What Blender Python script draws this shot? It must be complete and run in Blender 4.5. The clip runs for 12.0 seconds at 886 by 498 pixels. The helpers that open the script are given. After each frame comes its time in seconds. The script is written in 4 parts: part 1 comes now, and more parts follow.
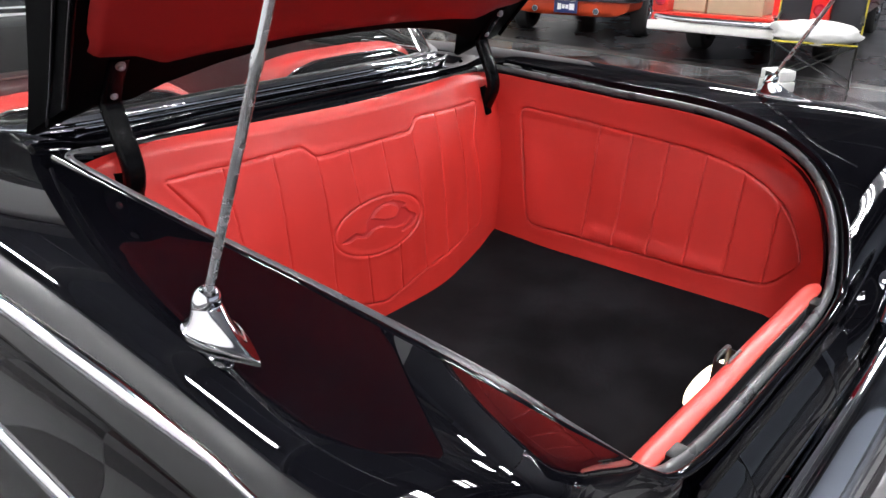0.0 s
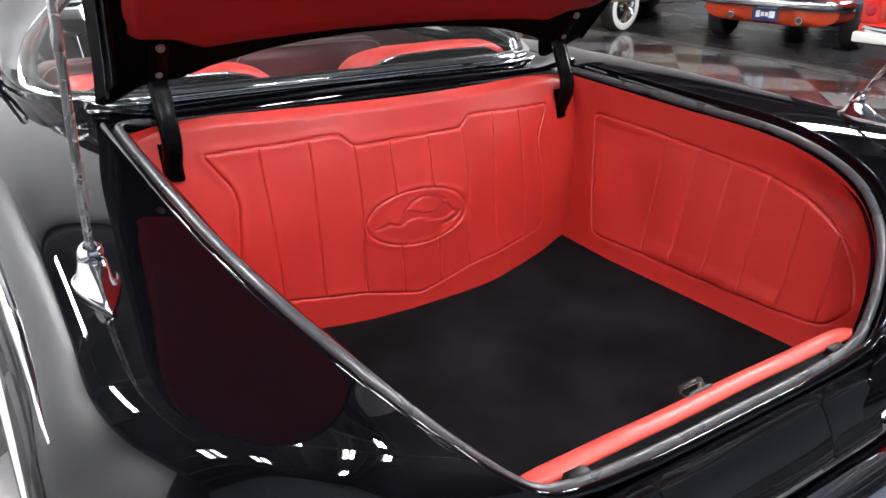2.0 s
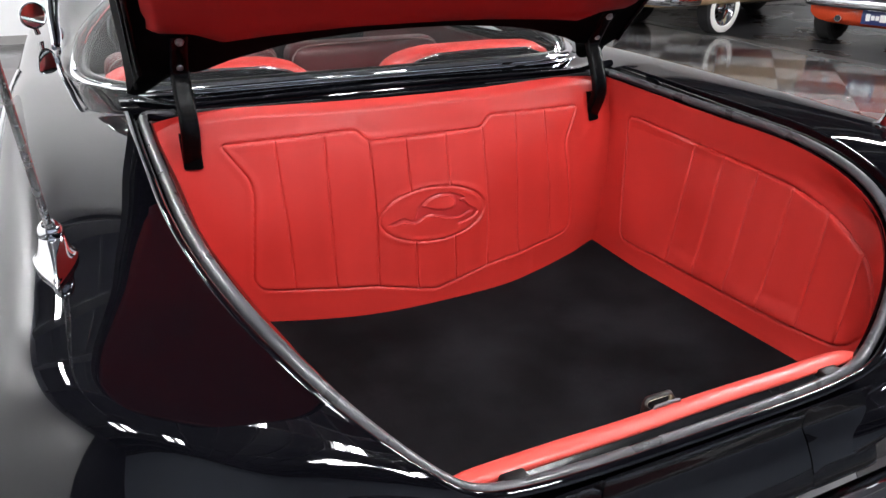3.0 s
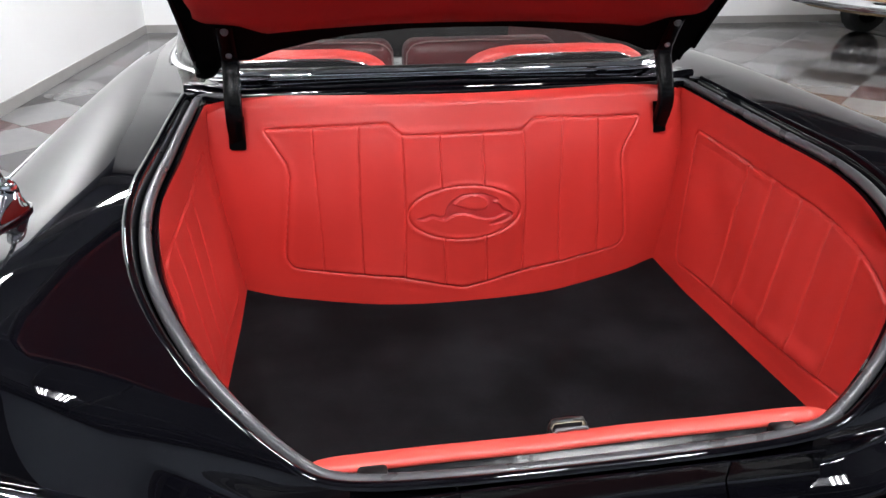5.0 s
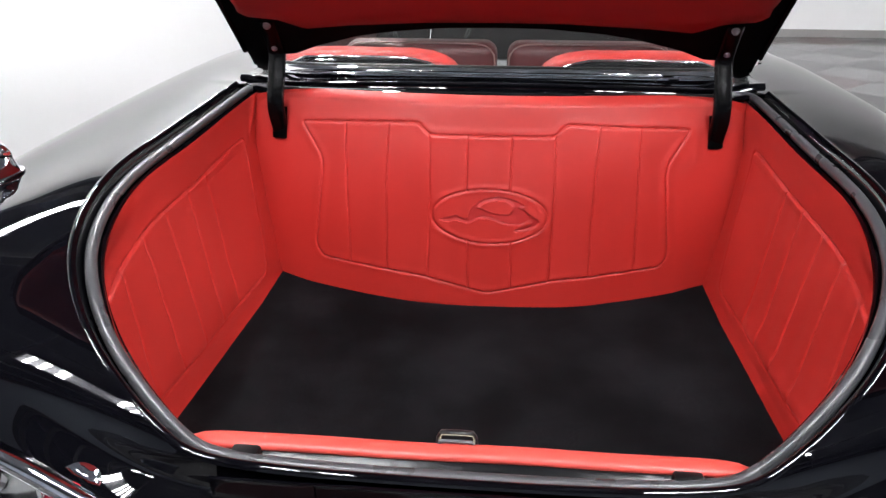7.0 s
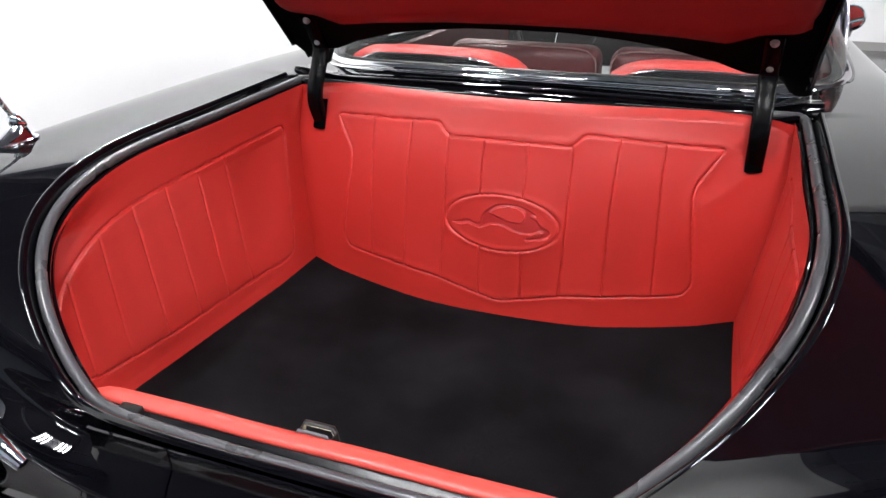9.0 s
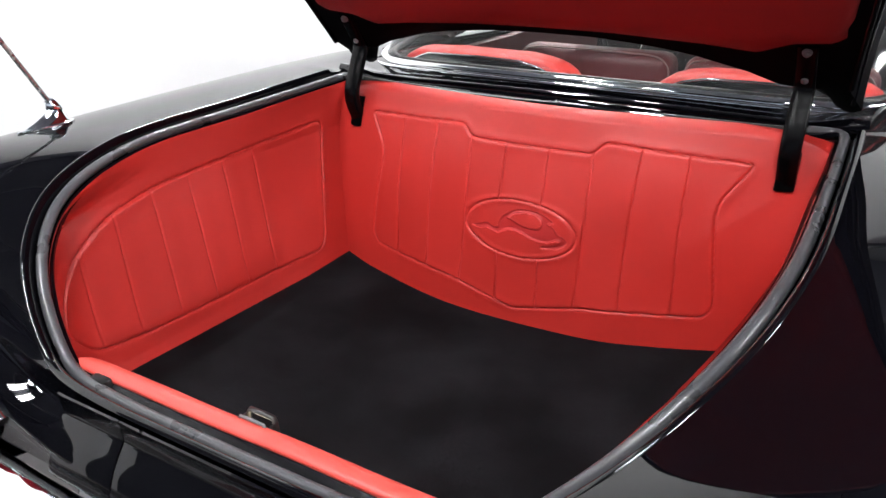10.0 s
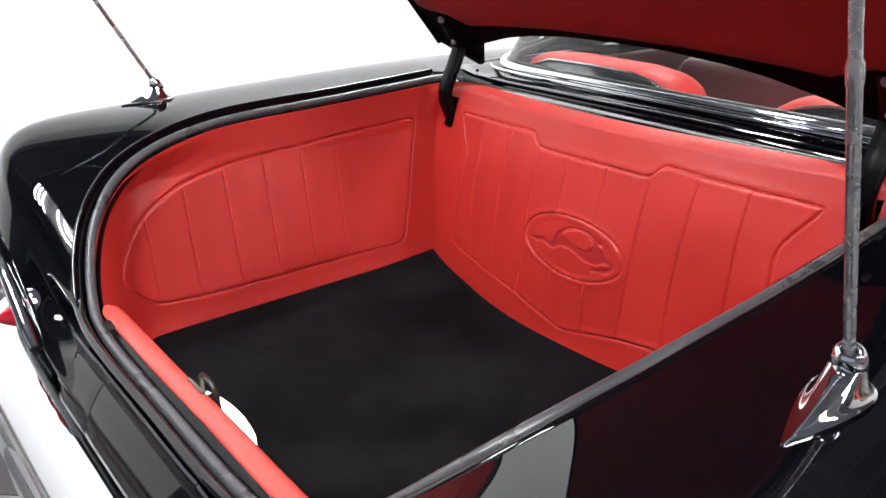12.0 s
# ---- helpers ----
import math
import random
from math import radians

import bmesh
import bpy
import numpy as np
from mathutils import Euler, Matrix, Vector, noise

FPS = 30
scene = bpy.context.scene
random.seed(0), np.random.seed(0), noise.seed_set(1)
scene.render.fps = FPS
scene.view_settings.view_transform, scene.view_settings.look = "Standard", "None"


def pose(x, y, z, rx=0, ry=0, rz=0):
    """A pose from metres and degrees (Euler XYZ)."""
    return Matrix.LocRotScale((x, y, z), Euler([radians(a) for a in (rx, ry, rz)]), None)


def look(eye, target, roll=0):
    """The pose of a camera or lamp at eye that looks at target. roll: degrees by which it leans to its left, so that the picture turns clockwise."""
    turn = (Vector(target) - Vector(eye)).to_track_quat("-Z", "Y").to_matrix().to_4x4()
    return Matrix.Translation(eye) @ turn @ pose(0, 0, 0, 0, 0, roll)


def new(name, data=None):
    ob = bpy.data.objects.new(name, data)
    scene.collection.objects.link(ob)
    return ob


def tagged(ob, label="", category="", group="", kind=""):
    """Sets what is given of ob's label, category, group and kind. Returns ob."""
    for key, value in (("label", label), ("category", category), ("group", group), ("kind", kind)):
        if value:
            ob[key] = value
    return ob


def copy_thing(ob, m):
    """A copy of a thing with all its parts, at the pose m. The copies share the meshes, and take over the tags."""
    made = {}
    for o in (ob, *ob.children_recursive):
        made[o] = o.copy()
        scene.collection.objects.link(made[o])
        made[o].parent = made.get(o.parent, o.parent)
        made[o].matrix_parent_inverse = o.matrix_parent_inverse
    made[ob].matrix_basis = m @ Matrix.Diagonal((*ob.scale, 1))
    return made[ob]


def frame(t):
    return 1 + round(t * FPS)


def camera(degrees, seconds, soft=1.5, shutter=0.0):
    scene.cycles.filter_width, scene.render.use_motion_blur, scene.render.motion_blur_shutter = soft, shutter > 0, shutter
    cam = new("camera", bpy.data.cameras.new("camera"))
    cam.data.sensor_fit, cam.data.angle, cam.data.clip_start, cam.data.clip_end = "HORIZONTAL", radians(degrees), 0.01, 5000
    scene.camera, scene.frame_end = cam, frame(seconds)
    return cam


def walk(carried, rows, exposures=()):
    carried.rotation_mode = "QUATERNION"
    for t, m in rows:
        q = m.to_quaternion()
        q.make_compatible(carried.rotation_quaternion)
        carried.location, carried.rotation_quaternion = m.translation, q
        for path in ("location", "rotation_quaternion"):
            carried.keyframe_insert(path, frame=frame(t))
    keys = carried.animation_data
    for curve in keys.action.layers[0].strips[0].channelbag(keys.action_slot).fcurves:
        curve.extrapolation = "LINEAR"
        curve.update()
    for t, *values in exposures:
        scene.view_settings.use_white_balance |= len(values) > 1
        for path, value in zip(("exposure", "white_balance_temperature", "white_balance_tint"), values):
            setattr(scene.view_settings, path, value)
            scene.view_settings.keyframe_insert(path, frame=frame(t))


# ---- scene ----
cam = camera(60.5, 12.0)
PATH = [
    (0, (-1.144, -1.282, 1.526), (0.231, -0.075, 0.717), 0.5),
    (0.5, (-1.090, -1.346, 1.526), (0.209, -0.059, 0.716), 0.6),
    (1, (-1.025, -1.413, 1.526), (0.183, -0.040, 0.715), 0.5),
    (1.5, (-0.960, -1.474, 1.526), (0.151, -0.022, 0.715), 0.6),
    (2, (-0.887, -1.533, 1.528), (0.121, -0.009, 0.715), 0.7),
    (2.5, (-0.811, -1.587, 1.529), (0.094, -0.001, 0.715), 0.6),
    (4.5, (-0.438, -1.749, 1.538), (-0.008, 0.022, 0.714), 0.3),
    (5, (-0.339, -1.771, 1.535), (-0.035, 0.027, 0.714), 0.2),
    (5.5, (-0.245, -1.785, 1.531), (-0.059, 0.031, 0.714), -0.0),
    (6, (-0.149, -1.790, 1.527), (-0.083, 0.036, 0.714), -0.1),
    (6.5, (-0.049, -1.787, 1.531), (-0.108, 0.038, 0.715), -0.1),
    (7, (0.055, -1.778, 1.526), (-0.123, 0.041, 0.713), -0.1),
    (9, (0.473, -1.670, 1.516), (-0.192, 0.037, 0.712), -0.2),
    (9.5, (0.578, -1.618, 1.512), (-0.233, 0.027, 0.714), -0.3),
    (10, (0.681, -1.558, 1.509), (-0.261, 0.016, 0.713), -0.2),
    (10.5, (0.780, -1.493, 1.506), (-0.288, 0.001, 0.715), -0.2),
    (11, (0.855, -1.429, 1.506), (-0.327, -0.022, 0.716), -0.1),
    (11.5, (0.917, -1.364, 1.503), (-0.370, -0.050, 0.717), 0.1),
    (12, (0.979, -1.281, 1.503), (-0.422, -0.090, 0.717), 0.2),
]
walk(cam, [(t, look(eye, target, roll)) for t, eye, target, roll in PATH])

# ---- light ----
world = bpy.data.worlds.new("world")
scene.world = world
world.use_nodes = True
world.node_tree.nodes["Background"].inputs[0].default_value = (0.9, 0.95, 1.0, 1)
world.node_tree.nodes["Background"].inputs[1].default_value = 0.05
scene.view_settings.exposure = 0.0
TUBE_GLOW = 178.0
STRIP_GLOW = 335.0


# ---- materials ----
def material(name, color, rough=0.5, metal=0.0, coat=0.0, bump=0.0, scale=200.0, vary=0.0, vscale=6.0, emit=0.0, spec=0.5, rvary=0.0):
    m = bpy.data.materials.new(name)
    m.use_nodes = True
    nt = m.node_tree
    b = nt.nodes["Principled BSDF"]
    b.inputs["Base Color"].default_value = (*color, 1)
    b.inputs["Roughness"].default_value = rough
    b.inputs["Metallic"].default_value = metal
    b.inputs["Coat Weight"].default_value = coat
    b.inputs["Coat Roughness"].default_value = 0.02
    b.inputs["Specular IOR Level"].default_value = spec
    if emit:
        b.inputs["Emission Color"].default_value = (*color, 1)
        b.inputs["Emission Strength"].default_value = emit
    tc = nt.nodes.new("ShaderNodeTexCoord")
    if vary or rvary:
        n1 = nt.nodes.new("ShaderNodeTexNoise")
        n1.inputs["Scale"].default_value = vscale
        n1.inputs["Detail"].default_value = 6
        nt.links.new(tc.outputs["Object"], n1.inputs["Vector"])
        if vary:
            mix = nt.nodes.new("ShaderNodeMix")
            mix.data_type = "RGBA"
            mix.inputs["A"].default_value = (*[c * (1 - vary) for c in color], 1)
            mix.inputs["B"].default_value = (*[min(1, c * (1 + vary)) for c in color], 1)
            nt.links.new(n1.outputs["Fac"], mix.inputs["Factor"])
            nt.links.new(mix.outputs["Result"], b.inputs["Base Color"])
        if rvary:
            mr = nt.nodes.new("ShaderNodeMapRange")
            mr.inputs["To Min"].default_value = max(0, rough - rvary)
            mr.inputs["To Max"].default_value = rough + rvary
            nt.links.new(n1.outputs["Fac"], mr.inputs["Value"])
            nt.links.new(mr.outputs["Result"], b.inputs["Roughness"])
    if bump:
        n2 = nt.nodes.new("ShaderNodeTexNoise")
        n2.inputs["Scale"].default_value = scale
        n2.inputs["Detail"].default_value = 4
        nt.links.new(tc.outputs["Object"], n2.inputs["Vector"])
        bp = nt.nodes.new("ShaderNodeBump")
        bp.inputs["Strength"].default_value = bump
        bp.inputs["Distance"].default_value = 0.002
        nt.links.new(n2.outputs["Fac"], bp.inputs["Height"])
        nt.links.new(bp.outputs["Normal"], b.inputs["Normal"])
    return m


def mottle(m, low, high, scale):
    """Two-tone uneven colour at the given scale, with fine fibres over it."""
    nt = m.node_tree
    b = nt.nodes["Principled BSDF"]
    tc = nt.nodes.new("ShaderNodeTexCoord")
    fac = None
    for sc, lo, hi in ((scale, 0.36, 0.66), (scale * 60, 0.25, 0.75)):
        n = nt.nodes.new("ShaderNodeTexNoise")
        n.inputs["Scale"].default_value = sc
        n.inputs["Detail"].default_value = 5
        nt.links.new(tc.outputs["Object"], n.inputs["Vector"])
        r = nt.nodes.new("ShaderNodeMapRange")
        r.inputs["From Min"].default_value = lo
        r.inputs["From Max"].default_value = hi
        nt.links.new(n.outputs["Fac"], r.inputs["Value"])
        if fac is None:
            fac = r.outputs["Result"]
        else:
            mul = nt.nodes.new("ShaderNodeMath")
            mul.operation = "MULTIPLY"
            nt.links.new(fac, mul.inputs[0])
            nt.links.new(r.outputs["Result"], mul.inputs[1])
            fac = mul.outputs[0]
    mix = nt.nodes.new("ShaderNodeMix")
    mix.data_type = "RGBA"
    mix.inputs["A"].default_value = (*low, 1)
    mix.inputs["B"].default_value = (*high, 1)
    nt.links.new(fac, mix.inputs["Factor"])
    nt.links.new(mix.outputs["Result"], b.inputs["Base Color"])
    return m


def glass_material(name, tint=(0.93, 0.97, 0.95)):
    m = bpy.data.materials.new(name)
    m.use_nodes = True
    nt = m.node_tree
    nt.nodes.clear()
    out = nt.nodes.new("ShaderNodeOutputMaterial")
    tr = nt.nodes.new("ShaderNodeBsdfTransparent")
    tr.inputs[0].default_value = (*tint, 1)
    gl = nt.nodes.new("ShaderNodeBsdfGlossy")
    gl.inputs["Roughness"].default_value = 0.01
    fr = nt.nodes.new("ShaderNodeFresnel")
    fr.inputs["IOR"].default_value = 1.5
    mx = nt.nodes.new("ShaderNodeMixShader")
    nt.links.new(fr.outputs[0], mx.inputs[0])
    nt.links.new(tr.outputs[0], mx.inputs[1])
    nt.links.new(gl.outputs[0], mx.inputs[2])
    # a film of dust
    du = nt.nodes.new("ShaderNodeBsdfDiffuse")
    du.inputs[0].default_value = (0.8, 0.8, 0.8, 1)
    m2 = nt.nodes.new("ShaderNodeMixShader")
    m2.inputs[0].default_value = 0.022
    nt.links.new(mx.outputs[0], m2.inputs[1])
    nt.links.new(du.outputs[0], m2.inputs[2])
    nt.links.new(m2.outputs[0], out.inputs[0])
    return m


PAINT = material("black_paint", (0.0018, 0.0018, 0.0028), 0.018, spec=0.47, bump=0.012, scale=14)
SATIN = material("black_satin", (0.008, 0.008, 0.009), 0.32, bump=0.05, scale=300)
HINGE = material("hinge_black", (0.002, 0.002, 0.0025), 0.27, bump=0.03, scale=200, spec=0.10)
CHROME = material("chrome", (0.82, 0.83, 0.85), 0.05, 1.0, rvary=0.03, vscale=20)
VINYL = material("red_vinyl", (0.49, 0.0245, 0.0190), 0.46, bump=0.22, scale=900, vary=0.08, vscale=9, rvary=0.06, spec=0.54)
# the trunk's red vinyl again, darkened to carry the shade under the lid
VINYL_LID_SHADED = material("shaded_red_vinyl", (0.34, 0.0140, 0.0135), 0.55, bump=0.2, scale=900, vary=0.06, vscale=7, spec=0.3)
LID_BLACK = material("lid_inner_black", (0.0025, 0.0025, 0.003), 0.5, spec=0.025, bump=0.03, scale=200)
GLOSS_RUBBER = material("glossy_sealant", (0.006, 0.006, 0.007), 0.16, bump=0.35, scale=40, spec=0.16)
SLOT = material("slot_black", (0.001, 0.001, 0.0012), 0.9, spec=0.02)
VINYL_EMBLEM = material("pressed_vinyl", (0.40, 0.022, 0.022), 0.34, bump=0.1, scale=900, vary=0.06)
# seat and door vinyl, the cabin's dimness put into its colour
VINYL_DIM = material("dimmed_burgundy_vinyl", (0.115, 0.018, 0.021), 0.42, bump=0.2, scale=700, vary=0.12, vscale=6, spec=0.4)
VINYL_PAD = material("red_vinyl_pad", (0.68, 0.078, 0.062), 0.34, bump=0.10, scale=900, vary=0.05)
CARPET = material("black_carpet", (0.0085, 0.0088, 0.0110), 0.95, bump=0.7, scale=1400, vary=0.75, vscale=5, spec=0.08)
RUBBER = material("rubber_seal", (0.058, 0.058, 0.063), 0.29, bump=0.12, scale=150, vary=0.2, rvary=0.08, vscale=14)
RUBBER_BLACK = material("black_rubber", (0.005, 0.005, 0.0055), 0.38, bump=0.2, spec=0.35)
mottle(CARPET, (0.0034, 0.0035, 0.0044), (0.0165, 0.0165, 0.0195), 7.0)
PIPING = material("dull_piping", (0.30, 0.18, 0.17), 0.5)
GLASS = glass_material("window_glass")
LENS = material("red_lens", (0.35, 0.008, 0.02), 0.08, coat=1.0)
WALL = material("white_wall", (0.84, 0.84, 0.84), 0.6, bump=0.05, scale=60, vary=0.02, vscale=1.5)
WALL_GREY = material("grey_wall", (0.06, 0.062, 0.075), 0.6, vary=0.1)
# unseen wall behind, tinted blue to stand in for cool light
WALL_SOUTH = material("cool_bounce_wall", (0.60, 0.67, 0.80), 0.6, bump=0.05, scale=60, vary=0.05)
BASE = material("grey_baseboard", (0.30, 0.29, 0.28), 0.5, vary=0.1)
# wall above the lamps' light, its shade put into the colour
UPPER_SHADE = material("shaded_upper_wall", (0.12, 0.125, 0.15), 0.8, vary=0.15, vscale=1)
STEEL_WHITE = material("white_sheet_metal", (0.75, 0.75, 0.75), 0.4)
CEIL = material("dark_ceiling", (0.092, 0.097, 0.118), 0.8, vary=0.2, vscale=1)
STEEL = material("painted_steel", (0.12, 0.12, 0.13), 0.5, vary=0.2)
TUBE = material("lamp_tube", (0.98, 0.985, 1.0), 0.4, emit=TUBE_GLOW)
TUBE_STRIP = material("strip_tube", (0.98, 0.985, 1.0), 0.4, emit=STRIP_GLOW)
ORANGE = material("orange_paint", (0.60, 0.062, 0.018), 0.15, coat=0.6)
TAN = material("tan_paint", (0.46, 0.31, 0.17), 0.18, coat=0.8)
REDPAINT = material("red_paint", (0.55, 0.02, 0.015), 0.12, coat=0.8)
TYRE = material("tyre_rubber", (0.02, 0.02, 0.021), 0.7, bump=0.2)
WHITEWALL = material("whitewall", (0.75, 0.74, 0.7), 0.5)
DARK = material("dark_trim", (0.015, 0.015, 0.016), 0.4)
BOLT = material("zinc_bolt", (0.26, 0.26, 0.27), 0.3, 0.5)
MAST = material("dulled_chrome", (0.55, 0.55, 0.56), 0.26, 0.9, rvary=0.08, vscale=60)
GLOW = material("lit_lamp_lens", (1.0, 0.86, 0.62), 0.4, emit=5.0)
BRASS = material("worn_brass", (0.45, 0.33, 0.17), 0.35, 0.8, bump=0.05, vary=0.2, vscale=40)

TRIM_YELLOW = material("yellow_webbing", (0.55, 0.45, 0.05), 0.7)
PLATE_BLUE = material("plate_blue", (0.02, 0.03, 0.12), 0.3)
CARD = material("cardboard", (0.42, 0.34, 0.22), 0.85, bump=0.15, vary=0.1)
TAPE = material("packing_tape", (0.30, 0.20, 0.10), 0.3)
CLOTH_BLACK = material("black_cloth", (0.02, 0.02, 0.024), 0.9, bump=0.4, scale=500, vary=0.3)
CLOTH_WHITE = material("white_cloth", (0.72, 0.72, 0.70), 0.9, bump=0.4, scale=120, vary=0.08)
PLASTIC_WHITE = material("white_plastic", (0.75, 0.75, 0.72), 0.4)


def tile_material(name, color, spread):
    """Waxed vinyl tile: each tile of its own shade, speckled, dulled in patches."""
    m = material(name, color, 0.13, bump=0.02, scale=30, rvary=0.06, vscale=2.0, spec=0.28)
    nt = m.node_tree
    b = nt.nodes["Principled BSDF"]
    oi = nt.nodes.new("ShaderNodeObjectInfo")
    tc = nt.nodes.new("ShaderNodeTexCoord")
    n1 = nt.nodes.new("ShaderNodeTexNoise")
    n1.inputs["Scale"].default_value = 9.0
    n1.inputs["Detail"].default_value = 9.0
    nt.links.new(tc.outputs["Object"], n1.inputs["Vector"])
    add = nt.nodes.new("ShaderNodeMath")
    add.operation = "MULTIPLY_ADD"
    nt.links.new(oi.outputs["Random"], add.inputs[0])
    add.inputs[1].default_value = 0.7
    nt.links.new(n1.outputs["Fac"], add.inputs[2])
    mr = nt.nodes.new("ShaderNodeMapRange")
    mr.inputs["From Min"].default_value = 0.3
    mr.inputs["From Max"].default_value = 1.4
    nt.links.new(add.outputs[0], mr.inputs["Value"])
    mix = nt.nodes.new("ShaderNodeMix")
    mix.data_type = "RGBA"
    mix.inputs["A"].default_value = (*[c * (1 - spread) for c in color], 1)
    mix.inputs["B"].default_value = (*[c * (1 + spread) for c in color], 1)
    nt.links.new(mr.outputs["Result"], mix.inputs["Factor"])
    nt.links.new(mix.outputs["Result"], b.inputs["Base Color"])
    return m


TILE_LIGHT = tile_material("grey_tile", (0.15, 0.148, 0.151), 0.14)
TILE_DARK = tile_material("charcoal_tile", (0.042, 0.039, 0.041), 0.3)
CONCRETE = material("sealed_concrete", (0.028, 0.028, 0.030), 0.28, spec=0.17, bump=0.04, scale=25, vary=0.25, vscale=1.3, rvary=0.08)
EDGE_STRIP = material("edge_strip", (0.085, 0.084, 0.083), 0.35, vary=0.1)
TILE_RED = tile_material("maroon_tile", (0.068, 0.032, 0.033), 0.3)


# ---- mesh helpers ----
def mesh_ob(name, verts, faces, mat, parent=None, label="", smooth=True, sharp=None):
    me = bpy.data.meshes.new(name)
    me.from_pydata([tuple(map(float, v)) for v in verts], [], [tuple(map(int, f)) for f in faces])
    me.materials.append(mat)
    if smooth:
        me.polygons.foreach_set("use_smooth", [True] * len(me.polygons))
        if sharp:
            me.set_sharp_from_angle(angle=radians(sharp))
    me.update()
    ob = new(name, me)
    if parent:
        ob.parent = parent
    if label:
        ob["label"] = label
    return ob


def part(name, bm, mat, parent, label="", smooth=True, sharp=40):
    bmesh.ops.recalc_face_normals(bm, faces=bm.faces)
    me = bpy.data.meshes.new(name)
    bm.to_mesh(me)
    bm.free()
    me.materials.append(mat)
    if smooth:
        me.polygons.foreach_set("use_smooth", [True] * len(me.polygons))
        me.set_sharp_from_angle(angle=radians(sharp))
    ob = new(name, me)
    ob.parent = parent
    if label:
        ob["label"] = label
    return ob


def spline(ctrl, n=10):
    c = np.array(ctrl, float)
    c = np.vstack([2 * c[0] - c[1], c, 2 * c[-1] - c[-2]])
    out = []
    for i in range(1, len(c) - 2):
        a, b, d, e = c[i - 1:i + 3]
        for s in np.linspace(0, 1, n, endpoint=False):
            out.append(0.5 * (2 * b + (d - a) * s + (2 * a - 5 * b + 4 * d - e) * s * s + (3 * b - a - 3 * d + e) * s ** 3))
    out.append(c[-2])
    return np.array(out)


def grid_faces(nu, nv, flip=False):
    f = []
    for i in range(nu - 1):
        for j in range(nv - 1):
            q = (i * nv + j, (i + 1) * nv + j, (i + 1) * nv + j + 1, i * nv + j + 1)
            f.append(q[::-1] if flip else q)
    return f


def sheet(name, g, mat, parent, label="", flip=False, thick=0.0):
    """A grid g[nu, nv, 3] as one mesh; thick adds a second skin and closes the edge."""
    nu, nv = g.shape[:2]
    v = g.reshape(-1, 3)
    f = grid_faces(nu, nv, flip)
    if thick:
        du = np.gradient(g, axis=0)
        dv = np.gradient(g, axis=1)
        n = np.cross(du, dv)
        n /= np.linalg.norm(n, axis=2, keepdims=True) + 1e-12
        if flip:
            n = -n
        back = (g - n * thick).reshape(-1, 3)
        k = len(v)
        f = f + [tuple(k + i for i in q[::-1]) for q in f]
        ring = [i * nv for i in range(nu)] + [(nu - 1) * nv + j for j in range(1, nv)] + [i * nv + nv - 1 for i in range(nu - 2, -1, -1)] + list(range(nv - 2, 0, -1))
        for a, b in zip(ring, ring[1:] + ring[:1]):
            q = (a, b, b + k, a + k)
            f.append(q if flip else q[::-1])
        v = np.vstack([v, back])
    return mesh_ob(name, v, f, mat, parent, label, sharp=50)


def tube_mesh(path, radius, sides=12, squash=(1.0, 1.0), up=(0, 0, 1), closed=False, caps=True):
    """Verts and faces of a tube along path; radius may vary."""
    p = np.array(path, float)
    n = len(p)
    r = np.full(n, radius) if np.isscalar(radius) else np.array(radius)
    t = np.gradient(p, axis=0)
    if closed:
        t = np.roll(p, -1, 0) - np.roll(p, 1, 0)
    t /= np.linalg.norm(t, axis=1, keepdims=True)
    upv = np.array(up, float)
    v, f = [], []
    for i in range(n):
        a = np.cross(t[i], upv)
        a /= np.linalg.norm(a) + 1e-9
        b = np.cross(a, t[i])
        for k in range(sides):
            w = 2 * math.pi * k / sides
            v.append(p[i] + r[i] * (a * math.cos(w) * squash[0] + b * math.sin(w) * squash[1]))
    rings = n if closed else n - 1
    for i in range(rings):
        for k in range(sides):
            k2, i2 = (k + 1) % sides, (i + 1) % n
            f.append((i * sides + k, i * sides + k2, i2 * sides + k2, i2 * sides + k))
    if caps and not closed:
        f.append(tuple(range(sides))[::-1])
        f.append(tuple((n - 1) * sides + k for k in range(sides)))
    return np.array(v), f


def tube(name, path, radius, mat, parent, label="", **kw):
    v, f = tube_mesh(path, radius, **kw)
    return mesh_ob(name, v, f, mat, parent, label, sharp=60)


def box_bm(x0, x1, y0, y1, z0, z1, bevel=0.0, seg=2):
    bm = bmesh.new()
    bmesh.ops.create_cube(bm, size=1)
    for v in bm.verts:
        v.co = Vector((x0 if v.co.x < 0 else x1, y0 if v.co.y < 0 else y1, z0 if v.co.z < 0 else z1))
    if bevel:
        bmesh.ops.bevel(bm, geom=bm.edges[:], offset=bevel, segments=seg, affect="EDGES", profile=0.5)
    return bm


def box(name, x0, x1, y0, y1, z0, z1, mat, parent, label="", bevel=0.0):
    return part(name, box_bm(x0, x1, y0, y1, z0, z1, bevel), mat, parent, label)


def lathe(name, profile, mat, parent, m=Matrix(), sides=24, label=""):
    """profile: (radius, height) rows turned about local z."""
    v, f = [], []
    for r, h in profile:
        for k in range(sides):
            a = 2 * math.pi * k / sides
            v.append(m @ Vector((r * math.cos(a), r * math.sin(a), h)))
    for i in range(len(profile) - 1):
        for k in range(sides):
            k2 = (k + 1) % sides
            f.append((i * sides + k, i * sides + k2, (i + 1) * sides + k2, (i + 1) * sides + k))
    return mesh_ob(name, v, f, mat, parent, label, sharp=40)


def mirror_x(g):
    h = np.array(g, float).copy()
    h[..., 0] *= -1
    return h


